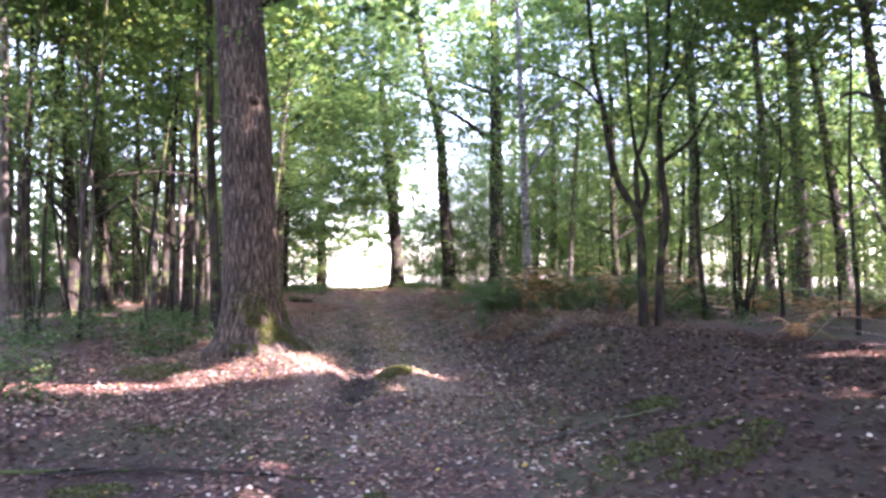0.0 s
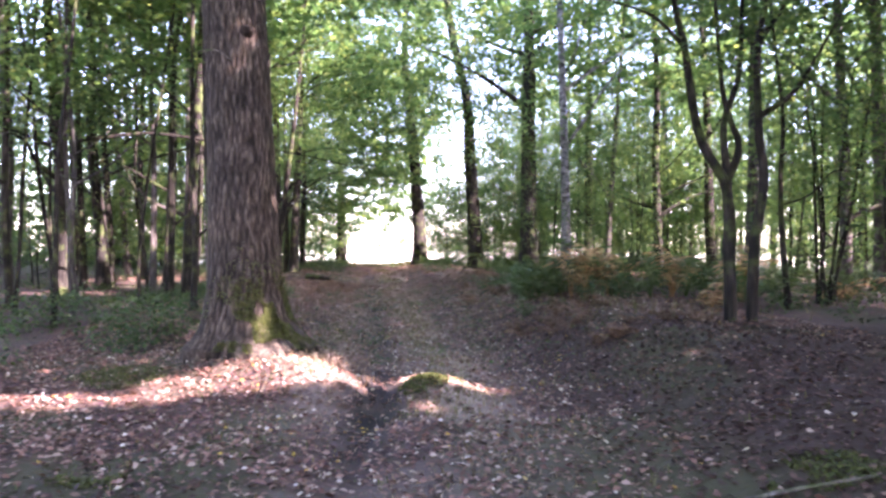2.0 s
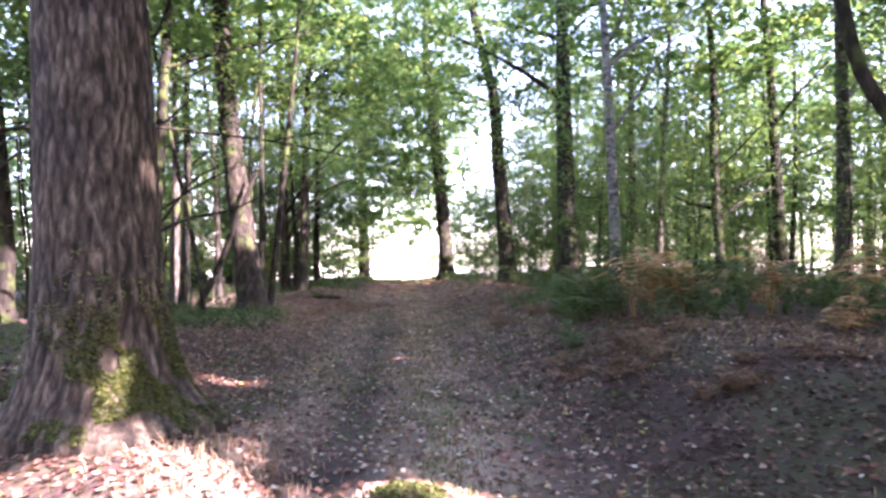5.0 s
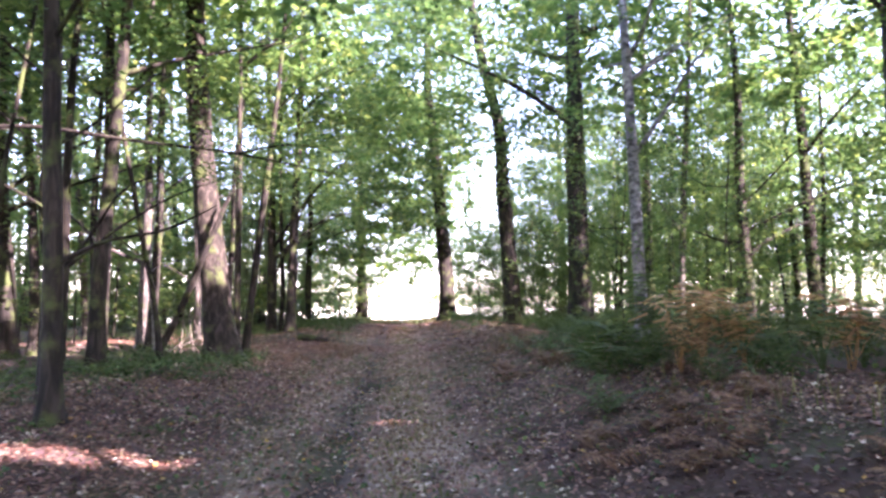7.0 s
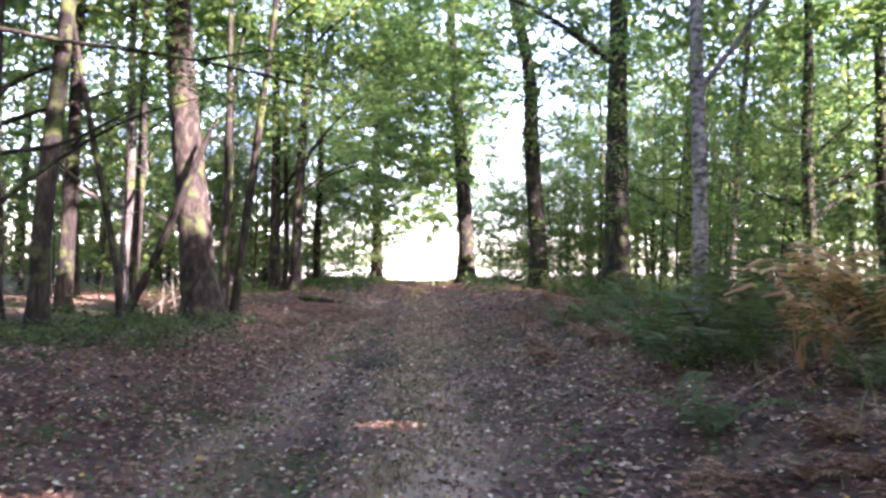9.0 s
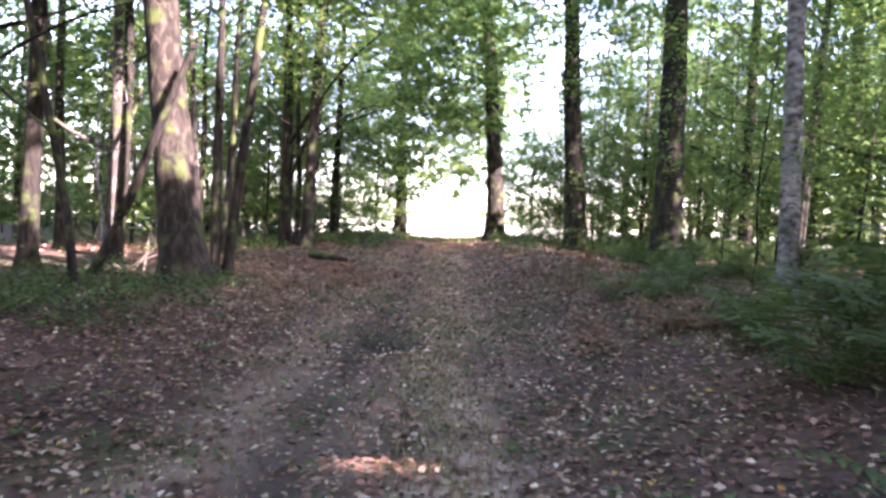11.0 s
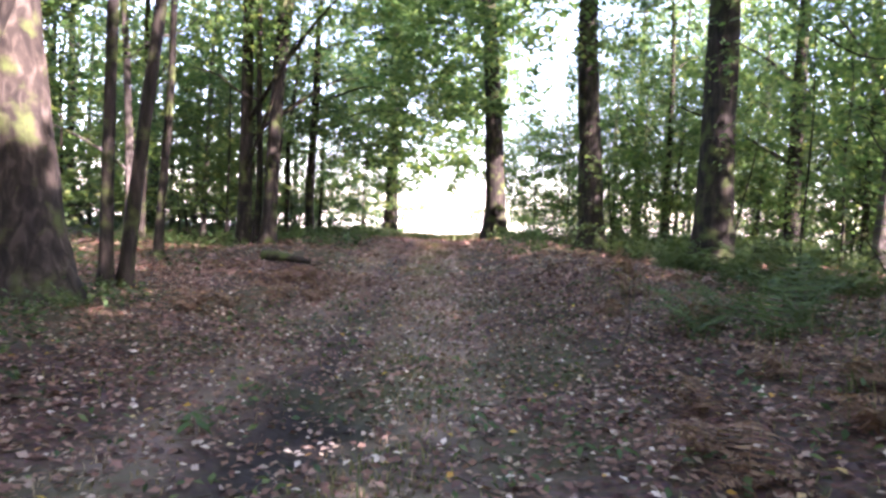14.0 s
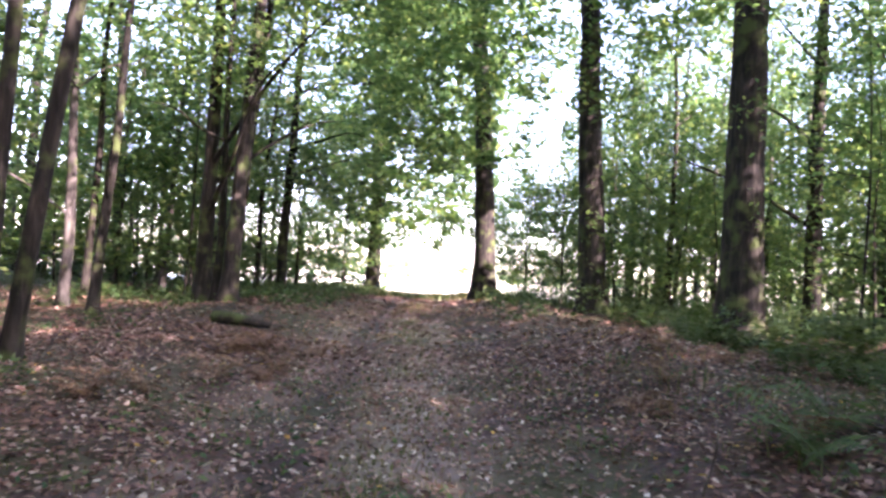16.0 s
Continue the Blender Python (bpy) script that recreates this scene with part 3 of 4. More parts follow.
for k in range(5):
    tree("sapling", 8.0 + 0.12 * math.cos(k * 2.4), 18.7 + 0.12 * math.sin(k * 2.4), 0.09, 6, (0.14 * math.cos(k * 1.9), 0.1 * math.sin(k * 1.9)), BARK, (2.5, 6, 1.2, 14, 45), "thin stem of a bushy clump", group="bushy clump", seed=30 + k, limbs=2, leaf=0.12)
THICKET = [(-10.3, 16.4, 0.24), (-11.7, 22, 0.4), (-12.2, 24, 0.24), (-9.1, 22, 0.2), (-8.2, 21, 0.2), (-8.0, 21.8, 0.34), (-9.6, 19, 0.13), (-11.0, 18.6, 0.18), (-12.6, 20, 0.2), (-13.2, 17.4, 0.16),
           (-7.2, 22.8, 0.13), (-12.0, 24.8, 0.42), (-8.8, 17.4, 0.12), (-10.9, 20.4, 0.12), (-12.9, 27, 0.3), (-14.6, 24, 0.28), (-15.5, 20, 0.24), (-10.64, 29.0, 0.3), (-11.2, 29.6, 0.34), (-13.6, 31, 0.3), (-9.9, 33, 0.22), (-11.6, 34.5, 0.26), (-12.8, 37, 0.22), (-11.0, 44, 0.2), (-13.4, 42, 0.24), (-7.9, 15.2, 0.10), (-9.3, 15.6, 0.09), (-11.6, 16.2, 0.12), (-10.2, 17.6, 0.1), (-8.0, 18.8, 0.1), (-12.2, 18.4, 0.11), (-11.4, 21.0, 0.1), (-9.9, 23.4, 0.12), (-13.8, 21.6, 0.12)]
for k, (tx, ty, td) in enumerate(THICKET):
    tree("tree", tx, ty, td, 9 + 18 * td, (rng.normal(0, 0.05), rng.normal(0, 0.03)), BARK if k % 3 else BARK_GREY, (4.4, 8 + 18 * td, 2.2, 18 + int(60 * td), 40), "slim dark stem in the dense thicket", group="thicket stems", seed=50 + k, limbs=3, first=0.38, bend=0.5, roof=ROOF if k % 3 == 1 else None)


def stem(points, r0, r1, parent, name="stem", sides=10, mat=BARK):
    pts = spline(points, 26)
    base = np.array(parent.location)
    return part(name, mesh_of(name, *tube(pts - base, np.linspace(r0, r1, 26), sides, 0.04), mat, True), parent)


# forked trees on the bank
ft = tagged(new("forked_tree"), "dark crooked forked tree with a knotty middle", "tree")
ft.location = (3.83, 13.3, ground_z(3.83, 13.3))
zf = ft.location.z
stem([(3.83, 13.3, zf - 0.2), (3.8, 13.3, 1.4), (3.74, 13.3, 2.55), (3.3, 13.25, 3.35), (3.05, 13.2, 4.7), (2.86, 13.2, 5.7), (2.6, 13.0, 9)], 0.105, 0.03, ft)
stem([(3.78, 13.3, 2.2), (3.74, 13.32, 2.9), (3.72, 13.35, 3.6), (3.98, 13.4, 4.6), (4.0, 13.5, 7.5)], 0.075, 0.025, ft)
stem([(3.74, 13.32, 2.6), (3.92, 13.3, 3.2), (3.66, 13.25, 4.0), (3.5, 13.3, 6.0)], 0.07, 0.02, ft)
stem([(3.05, 13.2, 4.7), (2.5, 13.0, 5.1), (1.7, 12.8, 5.3)], 0.035, 0.01, ft, "limb")
gen0 = np.random.default_rng(61)
part("crown", leaves_mesh("crown", (lambda p: p[~(in_gap(p) | open_air(p))])(crown_points(3.4, 13.2, 4.2, 10, 2.4, 90, 50, gen0)) - np.array(ft.location), 0.12, LEAF, gen=gen0), ft, "bright green leaf sprays")
ft2 = tagged(new("forked_tree"), "dark crooked tree with one rising side limb", "tree")
ft2.location = (4.05, 13.0, ground_z(4.05, 13.0))
stem([(4.02, 13.0, zf - 0.2), (4.05, 13.0, 1.6), (4.18, 13.0, 2.6), (4.1, 13.0, 3.4), (4.08, 13.0, 4.7), (4.25, 13.0, 5.9), (4.35, 13.0, 10)], 0.09, 0.03, ft2)
stem([(4.12, 13.0, 3.6), (4.6, 13.0, 3.95), (4.95, 13.0, 4.5), (5.5, 13.0, 5.5)], 0.05, 0.012, ft2, "limb")
stem([(4.08, 13.0, 4.7), (4.5, 12.9, 5.4), (4.8, 12.8, 6.6)], 0.045, 0.012, ft2, "limb")
part("crown", leaves_mesh("crown", crown_points(4.4, 13.0, 4.4, 11, 2.4, 90, 50, gen0) - np.array(ft2.location), 0.12, LEAF, gen=gen0), ft2, "bright green leaf sprays")
# unseen leaf layer, wider than this tree's own crown, added for shade
part("added_canopy", leaves_mesh("added_canopy", crown_points(3.0, 16.0, 9.5, 16, 7.0, 110, 24, gen0, 1.1) - np.array(ft2.location), 0.4, LEAF, gen=gen0), ft2, "high green canopy added to close out sun and sky")

# fallen pole that leans on a trunk, and the long bare bough across the thicket
pole = tagged(new("leaning_pole"), "dead dark pole leaning against a tree", "dead branch")
pole.location = (-8.4, 24.7, ground_z(-8.4, 24.7))
stem([(-8.4, 24.7, 0.0), (-7.75, 24.65, 1.15), (-7.15, 24.6, 2.5), (-6.65, 24.65, 3.75), (-6.45, 24.7, 4.2)], 0.10, 0.04, pole, "branch")
bough = tagged(new("long_bough"), "long thin bare bough reaching out of the thicket", "branch")
bough.location = (-9.6, 19.0, 4.3)
stem([(-9.6, 19.0, 4.1), (-8.0, 19.4, 4.35), (-6.2, 19.8, 4.15), (-4.6, 20.0, 3.95), (-2.9, 20.2, 3.6)], 0.045, 0.01, bough, "branch", 7)
stem([(-4.6, 20.0, 3.95), (-3.7, 20.1, 4.1), (-2.9, 20.3, 4.0)], 0.02, 0.006, bough, "twig", 6)

bg = np.random.default_rng(62)
bc = np.stack([bg.uniform(-6.0, -3.2, 26), bg.uniform(19.6, 21.2, 26), bg.uniform(3.3, 4.5, 26)], 1)
part("leaf_spray", leaves_mesh("leaf_spray", sprays(bc, 0.42, 46, bg, 0.06) - np.array(bough.location), 0.095, LEAF, gen=bg), bough, "layered sunlit green leaf sprays")

# ---- the rest of the wood ----
placed = [(o.location.x, o.location.y) for o in scene.objects if o.name.startswith(("tree", "oak", "birch", "forked", "sapling"))]
made = 0
wood = np.random.default_rng(21)
while made < 135:
    tx, ty = wood.uniform(-42, 44), wood.uniform(-26, 64)
    off = tx - float(track_x(ty))
    if abs(off) < 5.5 and ty > -4 or ty > 22 and -14 < tx < 4 + 0.05 * ty or abs(off) < 2.5:
        continue
    if -17 < tx < 16 and 3 < ty < 14 or -16 < tx < 15 and 5 < ty < 30 and wood.random() < 0.55:
        continue
    if sun_lane(tx, ty) or min((tx - a) ** 2 + (ty - b) ** 2 for a, b in placed) < 4:
        continue
    placed.append((tx, ty))
    td = wood.choice([0.18, 0.24, 0.3, 0.42, 0.5])
    seen = ty > 4
    far = np.hypot(tx, ty - 15) > 28
    # trees behind the start are unseen; their oversized leaves are added for shade
    crown = (2.8, 11 + 15 * td, 3.7, 62, 32) if seen else (4.0, 12 + 15 * td, 4.5, 30, 18)
    tree("tree", tx, ty, td, 12 + 16 * td, (wood.normal(0, 0.03), wood.normal(0, 0.02)), BARK if made % 3 else BARK_GREY, crown, "dark-barked tree of the surrounding wood", group="surrounding wood", seed=200 + made, limbs=3, leaf=0.8 if not seen else 0.31 if far else 0.235, sides=7, roof=(6.5, 24, 14, 1.0) if ty < 4 else (6.5, 44, 16, 0.66) if not far else None)
    made += 1

# unseen tall trees added to close the canopy on the sun's side of the track
for k, (tx, ty) in enumerate(((9, 9), (12, 13), (8.8, 6.3), (15, 9.5), (12, 3), (16.5, 16.5), (6.5, 2), (11, 7), (18, 13), (5.5, -3), (19, 20), (14, -2), (17, -6), (10, -4), (20, 3), (13, -9), (22, -3), (11, 16), (13.5, 11.5), (8.5, 11.4))):
    tree("tree", tx, ty, 0.4, 18, (0, 0), BARK_GREY, None, "unseen tall grey tree with a high closed crown added for shade", group="surrounding wood", seed=700 + k, roof=ROOF_SUN)

# understorey of young beech-like trees
under = np.random.default_rng(33)
made = 0
while made < 108:
    tx, ty = under.uniform(-26, 28), under.uniform(9, 62)
    off = tx - float(track_x(ty))
    if -4.2 < off < 3.2 or (off < 4.5 and off > -6 and ty < 20) or (ty < 31 and -9 < off < 0) or (ty < 23 and off < 0) or (-11 < tx < -1 and ty > 38):
        continue
    if ty < 16 and 0 < off < 6.5 or ty < 38 and 0 < off < 5.8:
        continue
    hgt = under.uniform(3.0, 7.5)
    tree("young_tree", tx, ty, 0.04 + 0.008 * hgt, hgt, (under.normal(0, 0.05), under.normal(0, 0.04)), BARK, (1.0, hgt + 0.6, 1.0 + 0.18 * hgt, int(9 * hgt), 28), "young leafy understorey tree", group="understorey", seed=400 + made, limbs=3, first=0.15, leaf=0.13 if ty < 35 else 0.18, flare=1.2, sides=6)
    made += 1

# denser wood on the shaded side, far back
back = np.random.default_rng(52)
made = 0
while made < 6:
    tx, ty = back.uniform(-34, -13), back.uniform(28, 66)
    if min((tx - a) ** 2 + (ty - b) ** 2 for a, b in placed) < 3:
        continue
    placed.append((tx, ty))
    tree("tree", tx, ty, 0.24, 15, (back.normal(0, 0.03), 0), BARK, (2.0, 14, 3.2, 60, 30), "dark-barked tree of the surrounding wood", group="surrounding wood", seed=800 + made, limbs=2, leaf=0.34)
    made += 1

made = 0
while made < 15:
    tx, ty = back.uniform(6, 32), back.uniform(34, 66)
    if min((tx - a) ** 2 + (ty - b) ** 2 for a, b in placed) < 3:
        continue
    placed.append((tx, ty))
    tree("tree", tx, ty, 0.26, 16, (back.normal(0, 0.03), 0), BARK, (3.0, 15, 3.4, 90, 30), "dark-barked tree of the surrounding wood", group="surrounding wood", seed=850 + made, limbs=2, leaf=0.34)
    made += 1

# leafy young trees that frame the mouth of the track
for k, (tx, ty, hgt) in enumerate(((-13.2, 46, 8), (-12.2, 52, 9), (-14.5, 57, 9), (-12.8, 63, 10), (-16, 51, 9), (-11.6, 58, 8), (1.2, 52, 5.5), (-0.6, 57, 5), (2.8, 47, 7), (4.6, 52, 8), (3.2, 58, 8), (7.5, 55, 9), (9.5, 49, 9), (-1.4, 63, 4.5), (1.5, 64, 6), (12, 60, 9), (-1.5, 53, 6.0), (0.0, 50, 6.5), (-2.2, 60, 5.5))):
    tree("young_tree", tx, ty, 0.05 + 0.01 * hgt, hgt, (0, 0), BARK, (1.2, hgt + 1.5, 2.6, int(14 * hgt), 50), "leafy sunlit young tree at the wood's edge", group="edge trees", seed=600 + k, limbs=4, first=0.15, leaf=0.22, flare=1.2, sides=6)

# taller trees that close the wood's edge beside the sky gap
for k, (tx, ty, hgt) in enumerate(((3.4, 45, 13), (6.8, 50, 14), (2.6, 56, 11), (10, 44, 14))):
    tree("tree", tx, ty, 0.26, hgt, (0, 0), BARK, (3.0, hgt, 2.9, 13 * hgt, 44), "leafy slender tree at the wood's sunlit edge", group="edge trees", seed=640 + k, limbs=4, first=0.3, leaf=0.2, sides=7)

# leafy saplings on the bank in front of the stout trees
for k, (tx, ty, hgt) in enumerate(((2.8, 26.4, 5.0), (3.8, 28.5, 6.0), (3.4, 31.0, 6.0), (4.8, 30.0, 6.5), (5.4, 26.5, 6.0))):
    tree("sapling", tx, ty, 0.05, hgt, (0.02, 0), BARK, (1.3, hgt + 0.5, 1.6, 48, 44), "slender sapling with layered green leaves on the bank", group="bank saplings", seed=660 + k, limbs=5, first=0.2, leaf=0.11, flare=1.2, sides=6)

# leafy curtain of young trees deep in the wood beyond the thicket
deep = np.random.default_rng(58)
made = 0
while made < 30:
    tx, ty = deep.uniform(*((-32, -11.5) if made % 2 else (6.5, 26))), deep.uniform(32, 60)
    if sun_lane(tx, ty):
        continue
    hgt = deep.uniform(5, 11)
    tree("young_tree", tx, ty, 0.05 + 0.01 * hgt, hgt, (deep.normal(0, 0.03), 0), BARK, (0.8, hgt + 1, 2.4, int(9 * hgt), 34), "leafy young tree deep in the wood", group="edge trees", seed=670 + made, limbs=3, first=0.15, leaf=0.26, flare=1.2, sides=6)
    made += 1

# far woods past the trees one can tell apart, and across the field
fw = np.random.default_rng(44)
n = 2400
side = fw.random(n)
ang = fw.uniform(0, 2 * np.pi, n)
rad = fw.uniform(46, 62, n)
c = np.stack([rad * np.cos(ang) * 1.0, 18 + rad * np.sin(ang), fw.uniform(0.5, 15, n)], 1)
c = c[~((c[:, 1] > 50) & (c[:, 0] > -12) & (c[:, 0] < 30)) & ~((c[:, 1] > 60) & (c[:, 2] < 5) & (c[:, 0] > -11))]
c = c[(c[:, 0] > 0) | (c[:, 2] < 4) | (fw.random(len(c)) < np.where(c[:, 1] > 34, 0.5, 0.2))]
pts = sprays(c, 1.9, 30, fw, 0.3)
tagged(new("far_woods", leaves_mesh("far_woods", pts, 0.6, LEAF, gen=fw)), "dense green leaf wall of the far wood", "woods", kind="stuff")
n = 360
c = np.stack([fw.uniform(-260, 260, n), fw.uniform(400, 440, n), fw.uniform(0, 8, n)], 1)
tagged(new("far_tree_line", leaves_mesh("far_tree_line", sprays(c, 3.2, 30, fw, 0.7), 2.0, LEAF, gen=fw)), "hazy tree line across the sunlit field", "woods", kind="stuff")
n = 230
pieces = []
for k in range(n):
    a, r = fw.uniform(0, 2 * np.pi), fw.uniform(34, 60)
    x0, y0 = r * math.cos(a), 18 + r * math.sin(a)
    if y0 > 45 and -14 < x0 < 3 or abs(x0 - float(track_x(y0))) < 6:
        continue
    zb = ground_z(x0, y0)
    pieces.append(tube([(x0, y0, zb - 0.2), (x0 + fw.normal(0, 0.2), y0, zb + 5), (x0 + fw.normal(0, 0.5), y0, zb + 13)], [fw.uniform(0.08, 0.2), 0.1, 0.04], 6))
tagged(new("far_trunks", mesh_of("far_trunks", *join(pieces), BARK_GREY, True)), "countless thin trunks deep in the wood", "woods", kind="stuff")


# ---- leaf litter, grass and undergrowth ----
lit = np.random.default_rng(77)
def strewn(count, y0, y1, half):
    y = y0 + (y1 - y0) * lit.random(count)
    x = track_x(y) + lit.uniform(-half, half, count)
    return x, y


x, y = strewn(185000, -1.5, 32, 6.2)
keep = lit.random(len(x)) < (0.4 + 0.6 * vnoise(x * 1.3 + 11, y * 1.3)) * (1 - 0.8 * bump(x, y, -2.5, 22.5, 0.5, 0.8)) * (1 - 0.6 * bump(x, y, -1.15, 10.0, 0.25, 0.8)) * (1 - 0.25 * straw(x, y)) * (1 - 0.45 * bump(x - track_x(y), 0, -0.7, 0, 0.24, 1))
x, y = x[keep], y[keep]
pts = np.stack([x, y, height(x, y) + lit.uniform(0.004, 0.03, len(x))], 1)
# leaves here take the darkened copy that carries the shade
in_shade = lit.random(len(x)) < shade_tint(x, y) * 0.92
tagged(new("leaf_litter", leaves_mesh("leaf_litter", pts[~in_shade], 0.07, LITTER, flat=0.38, droop=0.0, gen=lit, wide=0.62)), "brown and pale fallen leaves covering the ground", "leaves", kind="stuff")
tagged(new("shaded_leaf_litter", leaves_mesh("shaded_leaf_litter", pts[in_shade], 0.07, LITTER_SHADED, flat=0.38, droop=0.0, gen=lit, wide=0.62)), "dark brown fallen leaves, tinted further with the bank's shade", "leaves", kind="stuff")
x, y = strewn(8200, -1.0, 34, 5.5)
# fewer pale leaves where the shade is painted in
k = lit.random(len(x)) > 0.8 * shade_tint(x, y)
x, y = x[k], y[k]
pts = np.stack([x, y, height(x, y) + lit.uniform(0.02, 0.045, len(x))], 1)
tagged(new("pale_leaves", leaves_mesh("pale_leaves", pts, 0.058, LITTER_PALE, flat=0.35, droop=0.0, gen=lit, wide=0.7)), "freshly fallen cream and yellow leaves", "leaves", kind="stuff")
x, y = strewn(30000, 30, 60, 12)
pts = np.stack([x, y, height(x, y) + lit.uniform(0.004, 0.03, len(x))], 1)
tagged(new("leaf_litter", leaves_mesh("leaf_litter", pts, 0.14, LITTER, flat=0.3, droop=0.0, gen=lit, wide=0.62)), "brown fallen leaves covering the far ground", "leaves", kind="stuff")


def blades(name, x, y, tall, mat, label, wide=0.008):
    n = len(x)
    a, h = lit.random(n) * 2 * np.pi, tall * lit.uniform(0.5, 1.3, n)
    ben = lit.uniform(0.2, 0.9, n) * h
    z = height(x, y) - 0.01
    w = wide * np.stack([-np.sin(a), np.cos(a), 0 * a], 1)
    p0 = np.stack([x, y, z], 1)
    mid = p0 + np.stack([np.cos(a) * ben * 0.35, np.sin(a) * ben * 0.35, h * 0.65], 1)
    tip = p0 + np.stack([np.cos(a) * ben, np.sin(a) * ben, h], 1)
    v = np.stack([p0 - w, p0 + w, mid + w * 0.7, mid - w * 0.7, tip], 1).reshape(-1, 3)
    k = np.arange(n)[:, None] * 5
    f = np.vstack([k + [0, 1, 2], k + [0, 2, 3], k + [3, 2, 4]])
    return tagged(new(name, mesh_of(name, v, f, mat)), label, "grass", kind="stuff")


# green strip in the middle of the track, straw grass along its edges and by the oak
y = lit.uniform(8, 46, 13000)
x = track_x(y) + lit.normal(0.05, 0.28, len(y))
k = vnoise(x * 2, y * 0.8) > 0.45
blades("grass", x[k], y[k], 0.055, GRASS, "short green and straw grass between the wheel ruts", 0.006)
y = lit.uniform(6, 40, 10000)
x = track_x(y) + np.where(lit.random(len(y)) < 0.5, -1, 1) * np.abs(lit.normal(1.7, 0.9, len(y)))
k = vnoise(x * 1.1 + 20, y * 1.1) > 0.52
blades("grass", x[k], y[k], 0.07, GRASS, "sparse straw-coloured grass along the track", 0.005)
y = lit.uniform(6, 44, 60000)
x = track_x(y) + lit.uniform(-2.2, 1.2, len(y))
k = lit.random(len(y)) < straw(x, y)
blades("straw_grass", x[k], y[k], 0.05, STRAW, "bleached flattened grass along the track", 0.006)
x, y = lit.normal(-2.0, 0.35, 380), lit.normal(10.7, 0.38, 380)
blades("grass_tuft", x, y, 0.10, STRAW, "pale bleached grass tuft below the oak", 0.005)
x, y = lit.uniform(-14, 10, 9000), lit.uniform(50, 66, 9000)
blades("grass", x, y, 0.35, GRASS, "tall pale grass at the field's edge", 0.02)


y = lit.uniform(14, 30, 900)
x = track_x(y) + 2.7 + np.abs(lit.normal(0, 1.6, len(y)))
k = vnoise(x * 1.4 + 50, y * 1.4) > 0.5
blades("dry_weeds", x[k], y[k], 0.24, GRASS, "dry yellowed weeds along the bank", 0.006)


# moss cushions
def moss(x0, y0, rx, ry, n):
    a, q = lit.random(n) * 2 * np.pi, np.sqrt(lit.random(n))
    x, y = x0 + rx * q * np.cos(a), y0 + ry * q * np.sin(a)
    k = vnoise(x * 5, y * 5) > 0.3
    x, y = x[k], y[k]
    pts = np.stack([x, y, height(x, y) + 0.035 * (1 - q[k]) + lit.uniform(0, 0.02, len(x))], 1)
    tagged(new("moss_patch", leaves_mesh("moss_patch", pts, 0.032, MOSS, flat=1.0, gen=lit)), "low yellow-green moss cushion on the ground", "moss", kind="stuff")


for mx, my, ra, rb, nn in ((-0.75, 10.55, 0.3, 0.35, 2400), (1.9, 5.4, 0.7, 0.5, 3800), (2.0, 6.9, 0.35, 0.4, 1800), (-4.4, 10.6, 0.6, 0.35, 2200), (-2.6, 5.2, 0.3, 0.25, 1000), (-0.5, 4.4, 0.14, 0.9, 1500), (0.5, 3.9, 0.2, 0.5, 1000), (-3.1, 7.6, 0.3, 0.2, 900)):
    moss(mx, my, ra, rb, nn)


# broad-leaved undergrowth
def undergrowth(name, n, xs, ys, tall, size, label, test):
    x, y = lit.uniform(*xs, n), lit.uniform(*ys, n)
    k = test(x, y)
    x, y = x[k], y[k]
    c = np.stack([x, y, height(x, y) + tall * lit.random(len(x)) ** 1.3], 1)
    p = sprays(c, 0.22, 11, lit, 0.06)
    p = p[p[:, 2] > height(p[:, 0], p[:, 1]) + 0.02]
    tagged(new(name, leaves_mesh(name, p, size, LEAF_LOW, gen=lit)), label, "undergrowth", kind="stuff")


off = lambda x, y: x - track_x(y)
undergrowth("brambles", 7000, (1, 24), (12, 62), 0.75, 0.10, "tangled green brambles on the fern bank", lambda x, y: (off(x, y) > 3.0 - 0.02 * y + 1.5 * step(19, 22, y) * step(40, 34, y) + 0.8 * vnoise(x, y)) & (vnoise(x * 0.7, y * 0.7) > 0.35) & ((y > 15) | (x > 6)))
undergrowth("brambles", 3200, (-20, -4), (14, 50), 0.3, 0.09, "green brambles below the thicket", lambda x, y: (off(x, y) < -3.4 - 1.2 * vnoise(x, y)) & (vnoise(x * 0.8 + 4, y * 0.8) > 0.45) & (bump(x, y, -11, 27, 2.2, 1.3) < 0.4) & (bump(x, y, -12.5, 22.5, 1.8, 1.2) < 0.4) & (bump(x, y, -13.8, 31.3, 2.6, 1.8) < 0.4))
undergrowth("brambles", 1500, (-9, -4.5), (8.5, 16), 0.7, 0.09, "leafy green brambles beside the oak", lambda x, y: (vnoise(x * 0.9 + 1, y * 0.9) > 0.5) & (x < -5))
undergrowth("herb_layer", 3000, (-14, -1), (36, 62), 0.35, 0.12, "bright green herbs along the wood's edge", lambda x, y: np.abs(off(x, y)) > 2.2)
undergrowth("herb_layer", 3500, (-2, 16), (38, 66), 0.9, 0.13, "bright green herbs and shrubs at the wood's edge", lambda x, y: (off(x, y) > 3.5))
undergrowth("ground_ivy", 900, (-9.0, -4.6), (20, 26.5), 0.2, 0.08, "dark green low plants round the tree foot", lambda x, y: (off(x, y) < -2.9 - 0.8 * vnoise(x, y)))
undergrowth("shrub_belt", 2600, (-42, -12.5), (44, 68), 2.2, 0.3, "dense green shrubs at the wood's edge", lambda x, y: y > 40)
